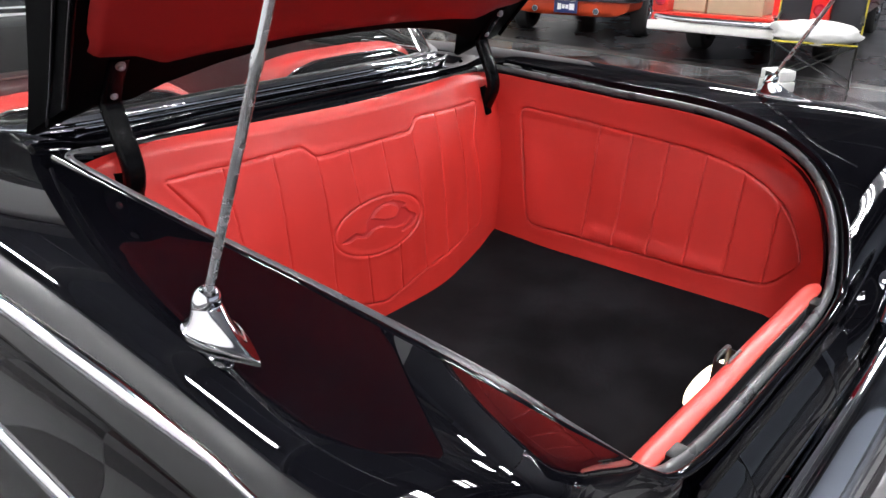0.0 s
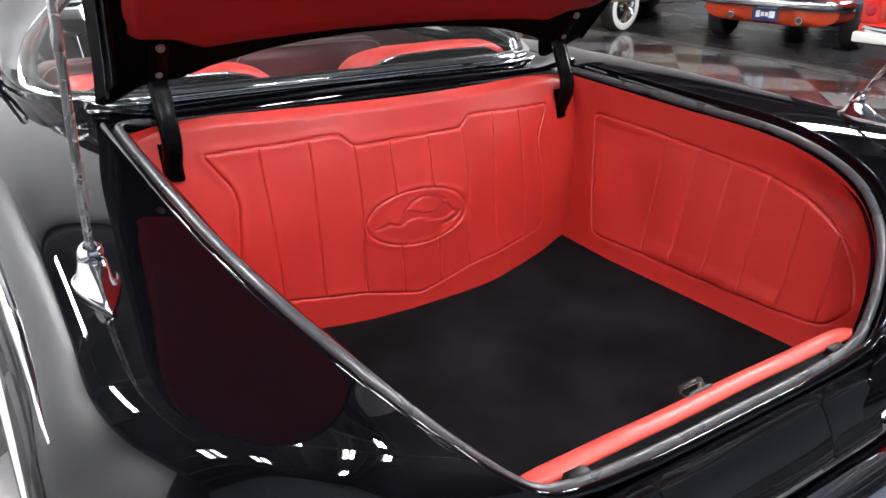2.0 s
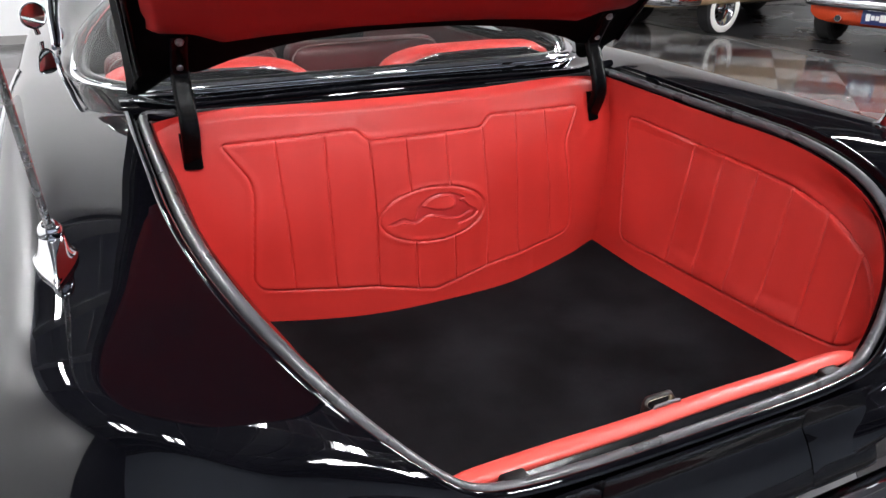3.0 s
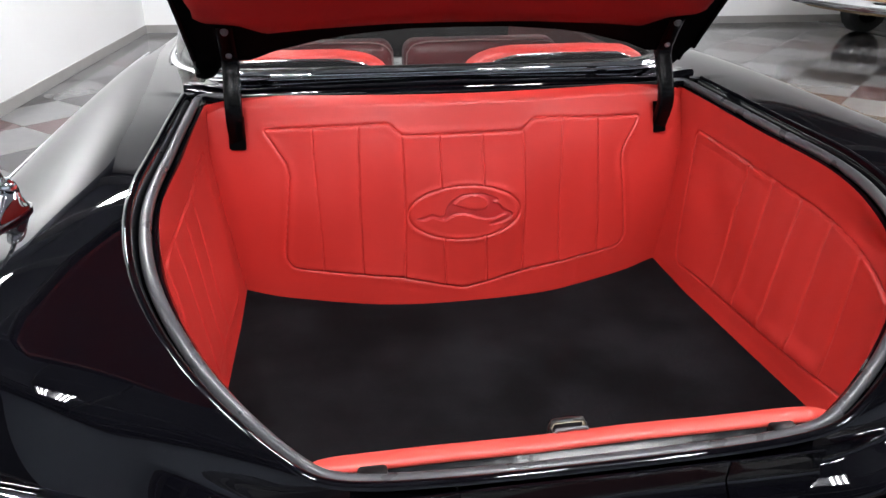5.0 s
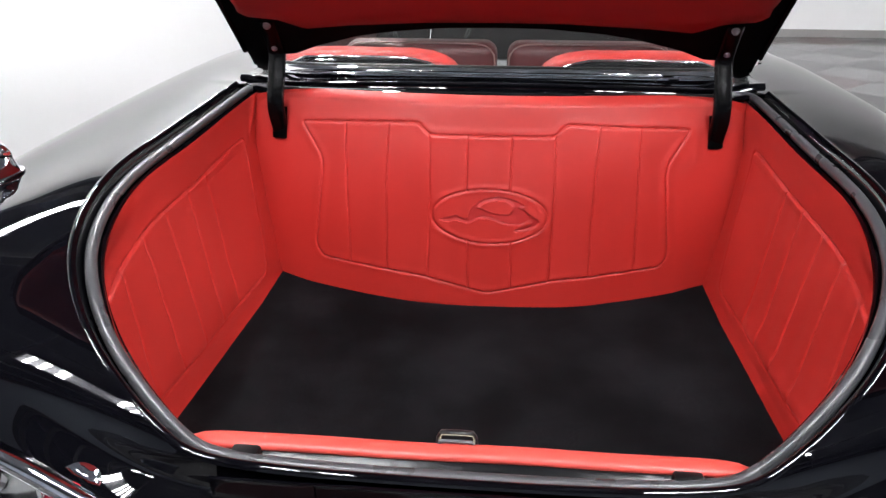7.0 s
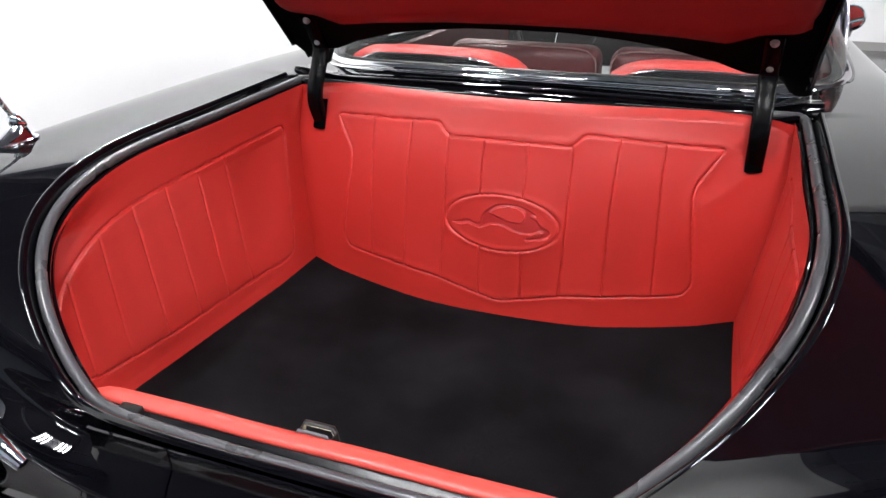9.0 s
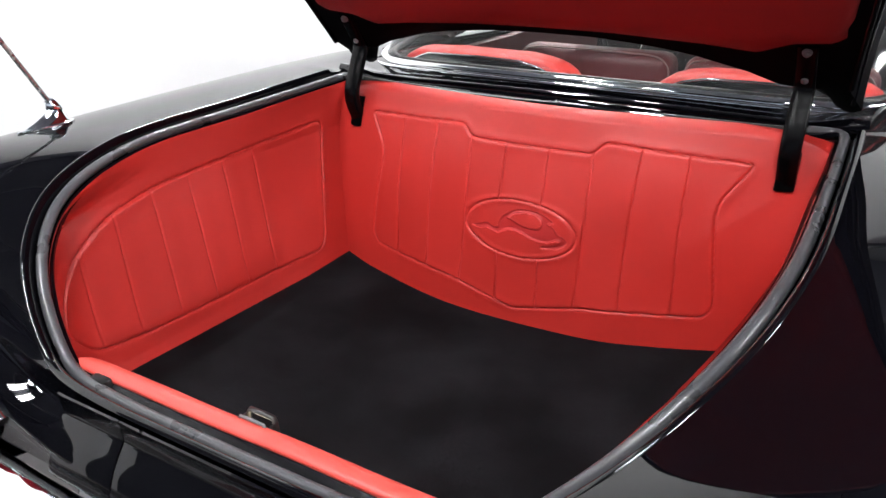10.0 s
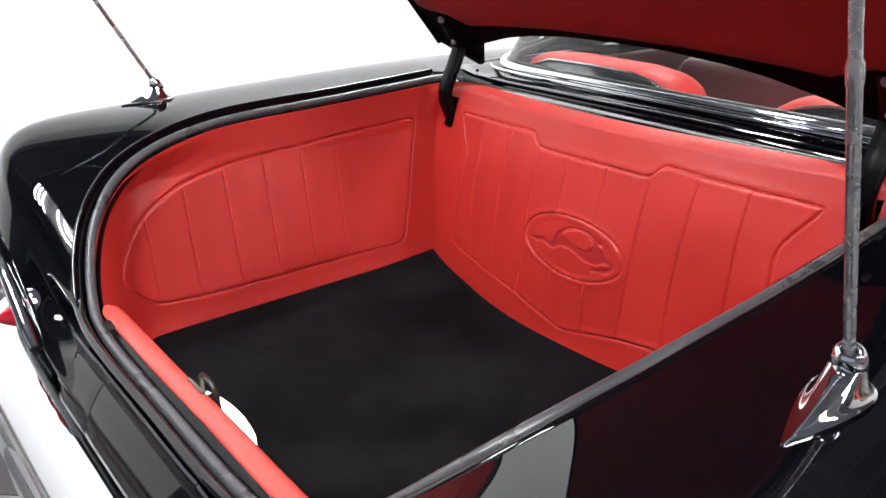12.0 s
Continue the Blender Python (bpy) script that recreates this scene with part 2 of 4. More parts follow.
def empty(name, at=(0, 0, 0)):
    ob = new(name)
    ob.location = at
    ob.empty_display_size = 0.1
    return ob


# ---- room ----
ROOM = dict(x0=-3.95, x1=16.0, y0=-10.2, y1=9.1, h=5.5)
CORNER, WEST_LEAN, NORTH_LEAN = (-2.50, 9.10), 0.0734, -0.026
WHITE_TO = 4.9
SIDE_Y = -4.2  # where the white side wall ends


def west_x(y):
    """The west wall stands a little askew to the car."""
    return CORNER[0] + (y - CORNER[1]) * WEST_LEAN


def north_y(x):
    return CORNER[1] + (x - CORNER[0]) * NORTH_LEAN


def slab_bm(plan, z0, z1):
    """An upright slab over a four-cornered plan."""
    bm = bmesh.new()
    low = [bm.verts.new((x, y, z0)) for x, y in plan]
    top = [bm.verts.new((x, y, z1)) for x, y in plan]
    bm.faces.new(low[::-1])
    bm.faces.new(top)
    for k in range(4):
        bm.faces.new((low[k], low[(k + 1) % 4], top[(k + 1) % 4], top[k]))
    return bm


def wall(name, plan, mat, z0, z1, label):
    return tagged(part(name, slab_bm(plan, z0, z1), mat, None, smooth=False), label, "wall", kind="structure")


def build_room():
    r = ROOM
    t = 0.65
    x1, y0 = r["x1"], r["y0"]
    yn = north_y(x1)
    plans = {
        "west": [(west_x(SIDE_Y), SIDE_Y), CORNER, (CORNER[0] - t, CORNER[1] + t), (west_x(SIDE_Y) - t, SIDE_Y)],
        "rear_west": [(west_x(y0), y0), (west_x(SIDE_Y), SIDE_Y), (west_x(SIDE_Y) - t, SIDE_Y), (west_x(y0) - t, y0)],
        "north": [CORNER, (x1, yn), (x1, yn + t), (CORNER[0] - t, CORNER[1] + t)],
        "east": [(x1, y0), (x1 + t, y0), (x1 + t, yn + t), (x1, yn + t)],
        "south": [(west_x(y0) - t, y0 - t), (x1 + t, y0 - t), (x1 + t, y0), (west_x(y0) - t, y0)],
    }
    for nm, plan in plans.items():
        top = 5.3 if nm == "north" else WHITE_TO
        mat, tone = {"west": (WALL, "white"), "north": (WALL, "white"), "south": (WALL_SOUTH, "bluish light-bouncing")}.get(nm, (WALL_GREY, "grey"))
        wall("wall_" + nm, plan, mat, 0.0, top, f"plain {tone} painted showroom wall")
        wall("upper_wall_" + nm, plan, UPPER_SHADE, top, r["h"], "upper part of the showroom wall, coloured dark as unlit")
    c = part("ceiling", box_bm(r["x0"] - t, r["x1"] + t, r["y0"] - t, r["y1"] + t, r["h"], r["h"] + t), CEIL, None)
    tagged(c, "dark painted high showroom ceiling", "ceiling", kind="structure")
    b = 0.012
    for nm, plan in (("baseboard_west", [(west_x(y0), y0), (west_x(y0) + b, y0), (CORNER[0] + b, CORNER[1] - b), CORNER]), ("baseboard_north", [CORNER, (CORNER[0] + b, CORNER[1] - b), (x1, yn - b), (x1, yn)])):
        tagged(part(nm, slab_bm(plan, 0.002, 0.10), BASE, None, smooth=False), "grey vinyl baseboard along the wall", "baseboard", kind="structure")
    # floor slab under the tiles
    slab = part("floor", box_bm(r["x0"] - t, r["x1"] + t, r["y0"] - t, r["y1"] + t, -0.2, -0.004), STEEL, None)
    tagged(slab, "showroom floor of grey, black and red checker tiles", "floor", kind="structure")
    aisle = part("aisle_floor", box_bm(7.30, r["x1"], r["y0"], r["y1"], -0.003, 0.003), CONCRETE, None)
    tagged(aisle, "plain grey sealed concrete floor beside the checker tiles", "floor", kind="structure")
    strip = part("floor_trim", box_bm(7.08, 7.30, r["y0"], r["y1"], -0.003, 0.0045, 0.001), EDGE_STRIP, None)
    tagged(strip, "pale edge strip where the checker tiles end", "floor trim", kind="structure")
    # roof trusses
    for y in np.arange(-9.75, 8.6, 2.25):
        ob = part("ceiling_beam", box_bm(west_x(y) + 0.02, r["x1"] - 0.01, y - 0.05, y + 0.05, 5.05, 5.35), STEEL, None)
        tagged(ob, "dark steel roof beam under the ceiling", "beam", group="roof beams", kind="structure")
    for x in np.arange(-1.9, 16, 1.55):
        ob = part("ceiling_purlin", box_bm(x - 0.035, x + 0.035, r["y0"] + 0.02, 8.6, 5.36, 5.44), STEEL, None)
        tagged(ob, "dark steel purlin above the roof beams", "beam", group="roof purlins", kind="structure")
    # high-bay lamps with two banks of tubes
    first = None
    for y, row in ((-2.7, (-1.1, 1.4, 8.6)), (1.6, (4.5,)), (0.6, (8.1, 12.2)), (3.1, (11.8,))):
        for x in row:
            m = pose(x, y, 4.6)
            if first is None:
                first = empty("high_bay_lamp")
                part("housing", box_bm(-0.44, 0.44, -0.62, 0.62, 0.07, 0.13, 0.008), STEEL, first, "dull sheet metal housing")
                for dx in (-0.39, -0.28, -0.17, 0.17, 0.28, 0.39):
                    tube("lamp_tube", [(dx, -0.58, 0.0), (dx, 0.58, 0.0)], 0.021, TUBE, first, "lit white fluorescent tube", sides=8)
                for dy in (-0.5, 0.5):
                    tube("hanger", [(0, dy, 0.13), (0, dy, 0.9)], 0.006, STEEL, first, sides=6, up=(1, 0, 0))
                tagged(first, "lit six-tube high-bay lamp hanging from the ceiling", "ceiling lamp", group="high-bay lamps")
                first.matrix_basis = m
            else:
                copy_thing(first, m)
    # strip lamps along the west wall
    strip = None
    for y in (2.3, 5.9):
        m = pose(-1.5, y, 4.6)
        if strip is None:
            strip = empty("strip_lamp")
            part("housing", box_bm(-0.10, 0.10, -0.78, 0.78, 0.03, 0.08, 0.006), STEEL_WHITE, strip, "white strip housing")
            for dx in (-0.045, 0.045):
                tube("lamp_tube", [(dx, -0.74, 0.0), (dx, 0.74, 0.0)], 0.028, TUBE_STRIP, strip, "lit white fluorescent tube", sides=10)
            for dy in (-0.5, 0.5):
                tube("hanger", [(0, dy, 0.08), (0, dy, 0.95)], 0.005, STEEL, strip, sides=6, up=(1, 0, 0))
            tagged(strip, "lit two-tube strip lamp hanging from the ceiling", "ceiling lamp", group="strip lamps")
            strip.matrix_basis = m
        else:
            copy_thing(strip, m)


build_room()

# ---- the car ----
car = tagged(empty("car"), "glossy black vintage coupe with open trunk lined in red", "car")
RIM = [(0.615, 0.05, 1.12), (0.618, -0.15, 1.112), (0.618, -0.35, 1.105), (0.618, -0.50, 1.102), (0.61, -0.63, 1.093), (0.588, -0.75, 1.07), (0.553, -0.838, 1.035),
       (0.503, -0.903, 0.98), (0.443, -0.943, 0.92), (0.385, -0.965, 0.868), (0.332, -0.976, 0.847), (0.2, -0.984, 0.842), (0.0, -0.98, 0.836)]
CREST = [(0.80, 0.05, 1.142), (0.80, -0.15, 1.139), (0.80, -0.36, 1.135), (0.80, -0.53, 1.130), (0.80, -0.68, 1.124), (0.797, -0.84, 1.119), (0.772, -0.955, 1.112),
         (0.69, -1.01, 1.07), (0.595, -1.018, 0.985), (0.49, -1.012, 0.895), (0.40, -1.004, 0.81), (0.2, -1.004, 0.80), (0.0, -1.004, 0.797)]
BELT = [(0.915, 0.05, 0.89), (0.914, -0.15, 0.89), (0.912, -0.36, 0.89), (0.909, -0.55, 0.891), (0.907, -0.74, 0.90), (0.907, -0.90, 0.935), (0.885, -0.985, 0.958),
        (0.79, -1.028, 0.956), (0.665, -1.055, 0.932), (0.54, -1.060, 0.874), (0.42, -1.062, 0.79), (0.2, -1.053, 0.724), (0.0, -1.053, 0.724)]
SKIRT = [(0.925, y, 0.35) for y in (0.05, -0.15, -0.36, -0.55, -0.74, -0.88)] + [(0.90, -0.965, 0.50), (0.79, -0.985, 0.62), (0.66, -0.99, 0.63), (0.53, -0.99, 0.63), (0.42, -0.99, 0.63), (0.2, -0.99, 0.63), (0.0, -0.99, 0.63)]
FRONT = [  # stations ahead of the trunk: inner edge, crest, belt, skirt
    ((0.70, 3.6, 0.98), (0.77, 3.6, 0.99), (0.89, 3.6, 0.80), (0.90, 3.6, 0.35)),
    ((0.745, 2.4, 1.05), (0.79, 2.4, 1.06), (0.905, 2.4, 0.85), (0.92, 2.4, 0.35)),
    ((0.748, 1.5, 1.085), (0.79, 1.5, 1.09), (0.910, 1.5, 0.87), (0.925, 1.5, 0.35)),
    ((0.738, 0.95, 1.115), (0.795, 0.95, 1.112), (0.914, 0.95, 0.885), (0.928, 0.95, 0.35)),
    ((0.716, 0.66, 1.130), (0.80, 0.66, 1.130), (0.915, 0.66, 0.89), (0.928, 0.66, 0.35)),
    ((0.672, 0.44, 1.137), (0.80, 0.44, 1.139), (0.915, 0.44, 0.89), (0.928, 0.44, 0.35)),
    ((0.648, 0.22, 1.140), (0.80, 0.22, 1.141), (0.915, 0.22, 0.89), (0.926, 0.22, 0.35)),
]


def outward(half):
    """Plan directions that point out of the trunk opening, along the half rim."""
    t = np.gradient(half, axis=0)
    n = np.stack([-t[:, 1], t[:, 0], 0 * t[:, 0]], 1)
    n /= np.linalg.norm(n, axis=1, keepdims=True)
    return n


def glide(p, width):
    """Evens out a row of points along its length; the front end is held, the tail end mirrored."""
    m = int(width * 3)
    w = np.exp(-0.5 * (np.arange(-m, m + 1) / width) ** 2)
    w /= w.sum()
    a = np.vstack([2 * p[0] - p[m:0:-1], p, p[-2:-m - 2:-1] * np.array([-1, 1, 1])])
    return np.stack([np.convolve(a[:, c], w, "valid") for c in range(3)], 1)


def even_across(g, width):
    """Evens out each cross-section of a grid, both edges held."""
    m = int(width * 3)
    w = np.exp(-0.5 * (np.arange(-m, m + 1) / width) ** 2)
    w /= w.sum()
    a = np.concatenate([2 * g[:, :1] - g[:, m:0:-1], g, 2 * g[:, -1:] - g[:, -2:-m - 2:-1]], 1)
    return sum(w[k] * a[:, k:k + g.shape[1]] for k in range(2 * m + 1))


rim_half = glide(spline(RIM, 10), 3.0)
rim_out = outward(rim_half)
if rim_out[0, 0] < 0:
    rim_out = -rim_out


UP = np.array([0, 0, 1.0])


def lip_rise(p):
    """The fender's edge stands higher over the seal along the sides than round the tail."""
    k = np.clip((p[:, 1:2] + 0.88) / 0.35, 0, 1)
    return 0.004 * k * k * (3 - 2 * k)


def body_side(sign):
    n = 10
    r = rim_half + rim_out * 0.029 + np.array([0, 0, 0.017]) + UP * lip_rise(rim_half)
    fr = [spline([f[k] for f in FRONT] + [(RIM, CREST, BELT, SKIRT)[k][0]], n)[:-1] for k in range(4)]
    rows = [np.vstack([fr[0], r])] + [np.vstack([fr[k], spline((RIM, CREST, BELT, SKIRT)[k], n)]) for k in (1, 2, 3)]
    e, s, b, k = rows
    # one even run of the inner edge past the opening's front corner
    near = np.clip((e[:, 1] + 0.35) / 0.3, 0, 1)
    e[:, 2] += near * (glide(e, 7.0)[:, 2] - e[:, 2])
    s, b, k = glide(s, 5.0), glide(b, 5.0), glide(k, 5.0)
    # full round shoulder along the side, flatter and chamfered round the tail
    w = np.clip((s[:, 1:2] + 1.0) / 0.24, 0, 1)
    w = w * w * (3 - 2 * w)
    s = s + np.array([-0.055, 0, 0.002]) * w
    p = 1.55 + 1.95 * w[:, 0]
    d = b - s
    sec = [e + (s - e) * u + np.array([0, 0, 1]) * (0.10 * math.sin(math.pi * u) * np.abs(s[:, 2] - e[:, 2]))[:, None] for u in np.linspace(0, 1, 11)[:-1]]
    for th in np.linspace(0, math.pi / 2, 28):
        ac, up = math.sin(th) ** (2 / p), 1 - np.maximum(math.cos(th), 0) ** (2 / p)
        sec.append(s + d * np.stack([ac, ac, up], 1))
    sk = b + (k - b) * 0.25 + np.stack([0.012 * np.sign(b[:, 0]), 0 * b[:, 0], 0 * b[:, 0]], 1)
    sec += [b + (sk - b) * u for u in (0.33, 0.66, 1.0)] + [sk + (k - sk) * u for u in (0.33, 0.66, 1.0)]
    g = even_across(np.stack(sec, 1), 2.0)
    g[..., 0] *= sign
    return sheet("quarter_panel", g, PAINT, car, "glossy black fender and rear quarter", flip=sign < 0, thick=0.004)


for sg in (1, -1):
    body_side(sg)

# full rim loop: left front, round the tail, right front
rim_loop = np.vstack([mirror_x(rim_half), rim_half[::-1][1:]])
loop_out = np.vstack([mirror_x(rim_out), rim_out[::-1][1:]])
front_rim = spline([(0.615, 0.05, 1.12), (0.606, 0.078, 1.122), (0.575, 0.088, 1.122), (0.45, 0.082, 1.12), (0.2, 0.072, 1.12), (0.0, 0.068, 1.12), (-0.2, 0.072, 1.12), (-0.45, 0.082, 1.12), (-0.575, 0.088, 1.122), (-0.606, 0.078, 1.122), (-0.615, 0.05, 1.12)], 6)
turn = 15
tube("weatherstrip", np.vstack([front_rim[-turn:-1], rim_loop, front_rim[1:turn]]), 0.0092, RUBBER, car, "grey rubber seal round the trunk opening", sides=14)
tube("front_seal", front_rim[turn - 1:len(front_rim) - turn + 1] + np.array([0, 0, -0.003]), 0.007, RUBBER_BLACK, car, "black rubber seal along the front of the opening", sides=10)
# rolled body lip outside the seal and the drip channel inside it
lip = np.stack([rim_loop + loop_out * a + UP * (b + c * lip_rise(rim_loop)) for a, b, c in ((0.006, -0.012, 0), (0.011, -0.006, 0), (0.0145, 0.006, 0.6), (0.017, 0.0125, 1), (0.0195, 0.0162, 1), (0.0225, 0.0184, 1), (0.0258, 0.019, 1), (0.029, 0.0178, 1), (0.0318, 0.015, 1), (0.033, 0.011, 1))], 1)
sheet("body_lip", lip, PAINT, car, "rolled black lip of the trunk opening")
chan = np.stack([rim_loop - loop_out * a + UP * b for a, b in ((-0.009, -0.013), (0.004, -0.014), (0.0125, -0.006), (0.0162, -0.009), (0.0162, -0.018))], 1)
sheet("drip_channel", chan, PAINT, car, "black inner flange of the opening")


def front_y(x):
    return 0.068 + 0.020 * (x / 0.60) ** 2


def win_base(x):
    """Rear window's base line: y for x up to 0.6."""
    return 0.235 + 0.02 * (x / 0.6) ** 2 + 0.13 * (abs(x) / 0.64) ** 8


def deck():
    xs = np.linspace(-0.649, 0.649, 60)
    g = []
    for x in xs:
        y0, y1 = front_y(x), win_base(min(abs(x), 0.64))
        zz = 1.125 + 0.012 * (1 - (x / 0.65) ** 2)
        corner = min(1.0, max(0.0, (abs(x) - 0.52) / 0.129))
        zz += 0.019 * corner * corner * (3 - 2 * corner)
        row = [(x, y0 - 0.016, zz - 0.027), (x, y0 - 0.022, zz - 0.020), (x, y0 - 0.02, zz - 0.014), (x, y0 - 0.012, zz - 0.012), (x, y0 + 0.004, zz - 0.012), (x, y0 + 0.018, zz - 0.010), (x, y0 + 0.022, zz - 0.003), (x, y0 + 0.028, zz + 0.002), (x, y0 + 0.038, zz + 0.002), (x, y0 + 0.048, zz - 0.004)]
        row += [(x, y0 + 0.048 + (y1 - y0 - 0.028) * k, zz - 0.006 - 0.003 * k) for k in (0.25, 0.5, 0.75, 1.0)]
        g.append(row)
    return sheet("deck_panel", np.array(g), PAINT, car, "narrow black panel below the rear window", flip=False, thick=0.003)


deck()


# ---- trunk lining ----
def seg_dist(p, a, b):
    ab = b - a
    s = np.clip(((p - a) @ ab) / (ab @ ab), 0, 1)
    return np.linalg.norm(p - (a + s[..., None] * ab), axis=-1)


def poly_dist(p, pts, closed=True):
    pts = [np.array(q, float) for q in pts]
    d = np.full(p.shape[:-1], 9.0)
    for a, b in zip(pts, pts[1:] + (pts[:1] if closed else [])):
        d = np.minimum(d, seg_dist(p, a, b))
    return d


def in_poly(p, pts):
    c = np.zeros(p.shape[:-1], bool)
    for a, b in zip(pts, pts[1:] + pts[:1]):
        if a[1] != b[1]:
            c ^= ((a[1] > p[..., 1]) != (b[1] > p[..., 1])) & (p[..., 0] < (b[0] - a[0]) * (p[..., 1] - a[1]) / (b[1] - a[1]) + a[0])
    return c


LEAN = [0.55, 0.66, 0.86, 0.93, 1.04, 1.10, 1.14, 1.20], [-0.112, -0.103, -0.086, -0.075, -0.048, -0.025, -0.008, 0.02]
zs = np.linspace(0.45, 1.30, 341)
lean = np.interp(zs, *LEAN) - 0.08 * np.clip(0.55 - zs, 0, 1)
soft_w = np.exp(-0.5 * (np.arange(-48, 49) / 16.0) ** 2)
LEAN = zs[48:-48], np.convolve(lean, soft_w / soft_w.sum(), "valid")  # the bulkhead's gentle backward lean


def rear_y(x, z):
    return np.interp(z, *LEAN) + 0.26 * x * x


def round_poly(pts, r=0.012, n=4):
    """A closed outline with its corners rounded."""
    out = []
    k = len(pts)
    for i in range(k):
        a, b, c = (np.array(pts[(i + j) % k], float) for j in (-1, 0, 1))
        la, lc = np.linalg.norm(a - b), np.linalg.norm(c - b)
        p, q = b + (a - b) * min(r, la * 0.4) / la, b + (c - b) * min(r, lc * 0.4) / lc
        for s in np.linspace(0, 1, n):
            out.append(tuple((1 - s) ** 2 * p + 2 * s * (1 - s) * b + s * s * q))
    return out


REAR_OUT = [(0.147, 1.044), (0.174, 1.072), (0.468, 1.056), (0.417, 0.98), (0.413, 0.95), (0.437, 0.752), (0.42, 0.724), (0.16, 0.70), (0.0, 0.662)]
REAR_OUT = round_poly(REAR_OUT + [(-x, z) for x, z in REAR_OUT[-2::-1]])
EMBLEM = (0.0, 0.858, 0.138, 0.066)


def mark(px, pz):
    """A point of the pressed mark, in hundredths of the oval's half width and half height."""
    ex, ez, rx, rz = EMBLEM
    return ex + px * rx / 100, ez + pz * rz / 100


MARK_OUT = [(-89, -19), (-72, -8), (-58, 2), (-45, -10), (-36, -4), (-33, 23), (-28, 38), (-20, 51), (-9, 66), (11, 74), (30, 72), (45, 62), (62, 43), (52, 36), (62, 26), (70, 6),
            (80, -2), (86, -15), (82, -30), (70, -43), (48, -51), (43, -45), (52, -38), (68, -30), (75, -17), (68, -13), (55, -26), (40, -28), (25, -23), (11, -11), (-4, -4), (-20, -8), (-36, -26), (-46, -21), (-58, -15), (-72, -23)]
MARK_HOLE = [(-20, 34), (-9, 53), (11, 64), (30, 60), (40, 47), (41, 28), (35, 13), (20, 11), (3, 17), (-11, 28)]
MARK_OUT, MARK_HOLE = ([mark(*q) for q in m] for m in (MARK_OUT, MARK_HOLE))


def groove(d, depth=0.0036, w=0.0017, puff=0.0011, pw=0.008):
    """Stitched groove with the padding swelling beside it."""
    return -depth * np.exp(-(d / w) ** 2) + puff * np.exp(-((d - pw) / pw) ** 2)


def panel_swell(x, z):
    """Slow unevenness of the padded bulkhead, plus a bend imitating a shadow's edge."""
    d = (x - 0.545) * 0.64 - (z - 1.02) * 0.768  # shadow edge down from the corner by the hinge, modelled as a soft crease
    bent = 0.014 * np.log1p(np.exp(np.clip(d / 0.014, -30, 30)))
    near = np.clip((x - 0.12) / 0.18, 0, 1) ** 2 * (1 - np.exp(-((0.6 - x) / 0.05) ** 2))
    return 0.003 * np.sin(x * 14 + 1) * np.sin(z * 17) + near * (0.0015 * np.exp(-(d / 0.02) ** 2) - 0.07 * bent)


def rear_liner():
    xs, vs = np.linspace(-0.6, 0.6, 541), np.linspace(0, 1, 221)
    x = xs[:, None] + 0 * vs[None]
    z0 = floor_z(x, -0.08) - 0.012
    z1 = 1.129 - 0.022 * np.abs(x / 0.6) ** 8
    z = z0 + (z1 - z0) * vs[None]
    p = np.stack([x, z], -1)
    h = groove(poly_dist(p, REAR_OUT))
    inside = in_poly(p, REAR_OUT)
    h += np.where(inside, 0.0015, 0)
    ex, ez, rx, rz = EMBLEM
    er = np.sqrt(((x - ex) / rx) ** 2 + ((z - ez) / rz) ** 2)
    de = np.abs(er - 1) * (rx + rz) / 2
    for sx in (0.052, 0.148, 0.248, 0.350):
        for sg in (1, -1):
            d = np.abs(x - sg * sx - 0.004 * np.sin(z * 9 + sx * 40))
            h += np.where(inside & (er > 1.0), groove(d, 0.0034, 0.0015, 0.0008, 0.018), 0)
    h += np.where(er < 1.25, groove(de, 0.003, 0.0018, 0.0014, 0.008), 0)
    pressed = in_poly(p, MARK_OUT) & ~in_poly(p, MARK_HOLE)
    h += panel_swell(x, z) - np.where(pressed, 0.0042, 0)
    y = rear_y(x, z) - h
    roll = np.clip((z - (z1 - 0.022)) / 0.022, 0, 1)
    y = np.minimum(y + 0.02 * roll ** 2, 0.042 + 0.020 * (x / 0.60) ** 2)
    g = np.stack([x, y, z], -1)
    return sheet("rear_liner", g, VINYL, car, "padded red vinyl bulkhead panel with stitched channels")


def floor_z(x, y):
    return 0.626 + 0.10 * np.abs(x) ** 2 + 0.12 * np.clip(np.abs(x) - 0.46, 0, 1) * np.clip((y + 0.2) / 0.2, 0, 1)


SIDE_OUT = round_poly([(-0.035, 1.028), (-0.30, 1.02), (-0.58, 1.003), (-0.68, 0.985), (-0.74, 0.962), (-0.80, 0.92), (-0.845, 0.86), (-0.868, 0.812), (-0.80, 0.728), (-0.70, 0.718), (-0.12, 0.706)], 0.03)
rim_y_to_z = (rim_half[:, 1][::-1], rim_half[:, 2][::-1])


def side_x(y, z):
    return np.interp(z, [0.6, 0.68, 1.0, 1.1], [0.522, 0.543, 0.598, 0.598]) + 0.022 * np.clip(-y / 0.75, 0, 1) * np.clip((0.95 - z) / 0.3, 0, 1) - 6.0 * np.clip(-0.79 - y, 0, 1) ** 2


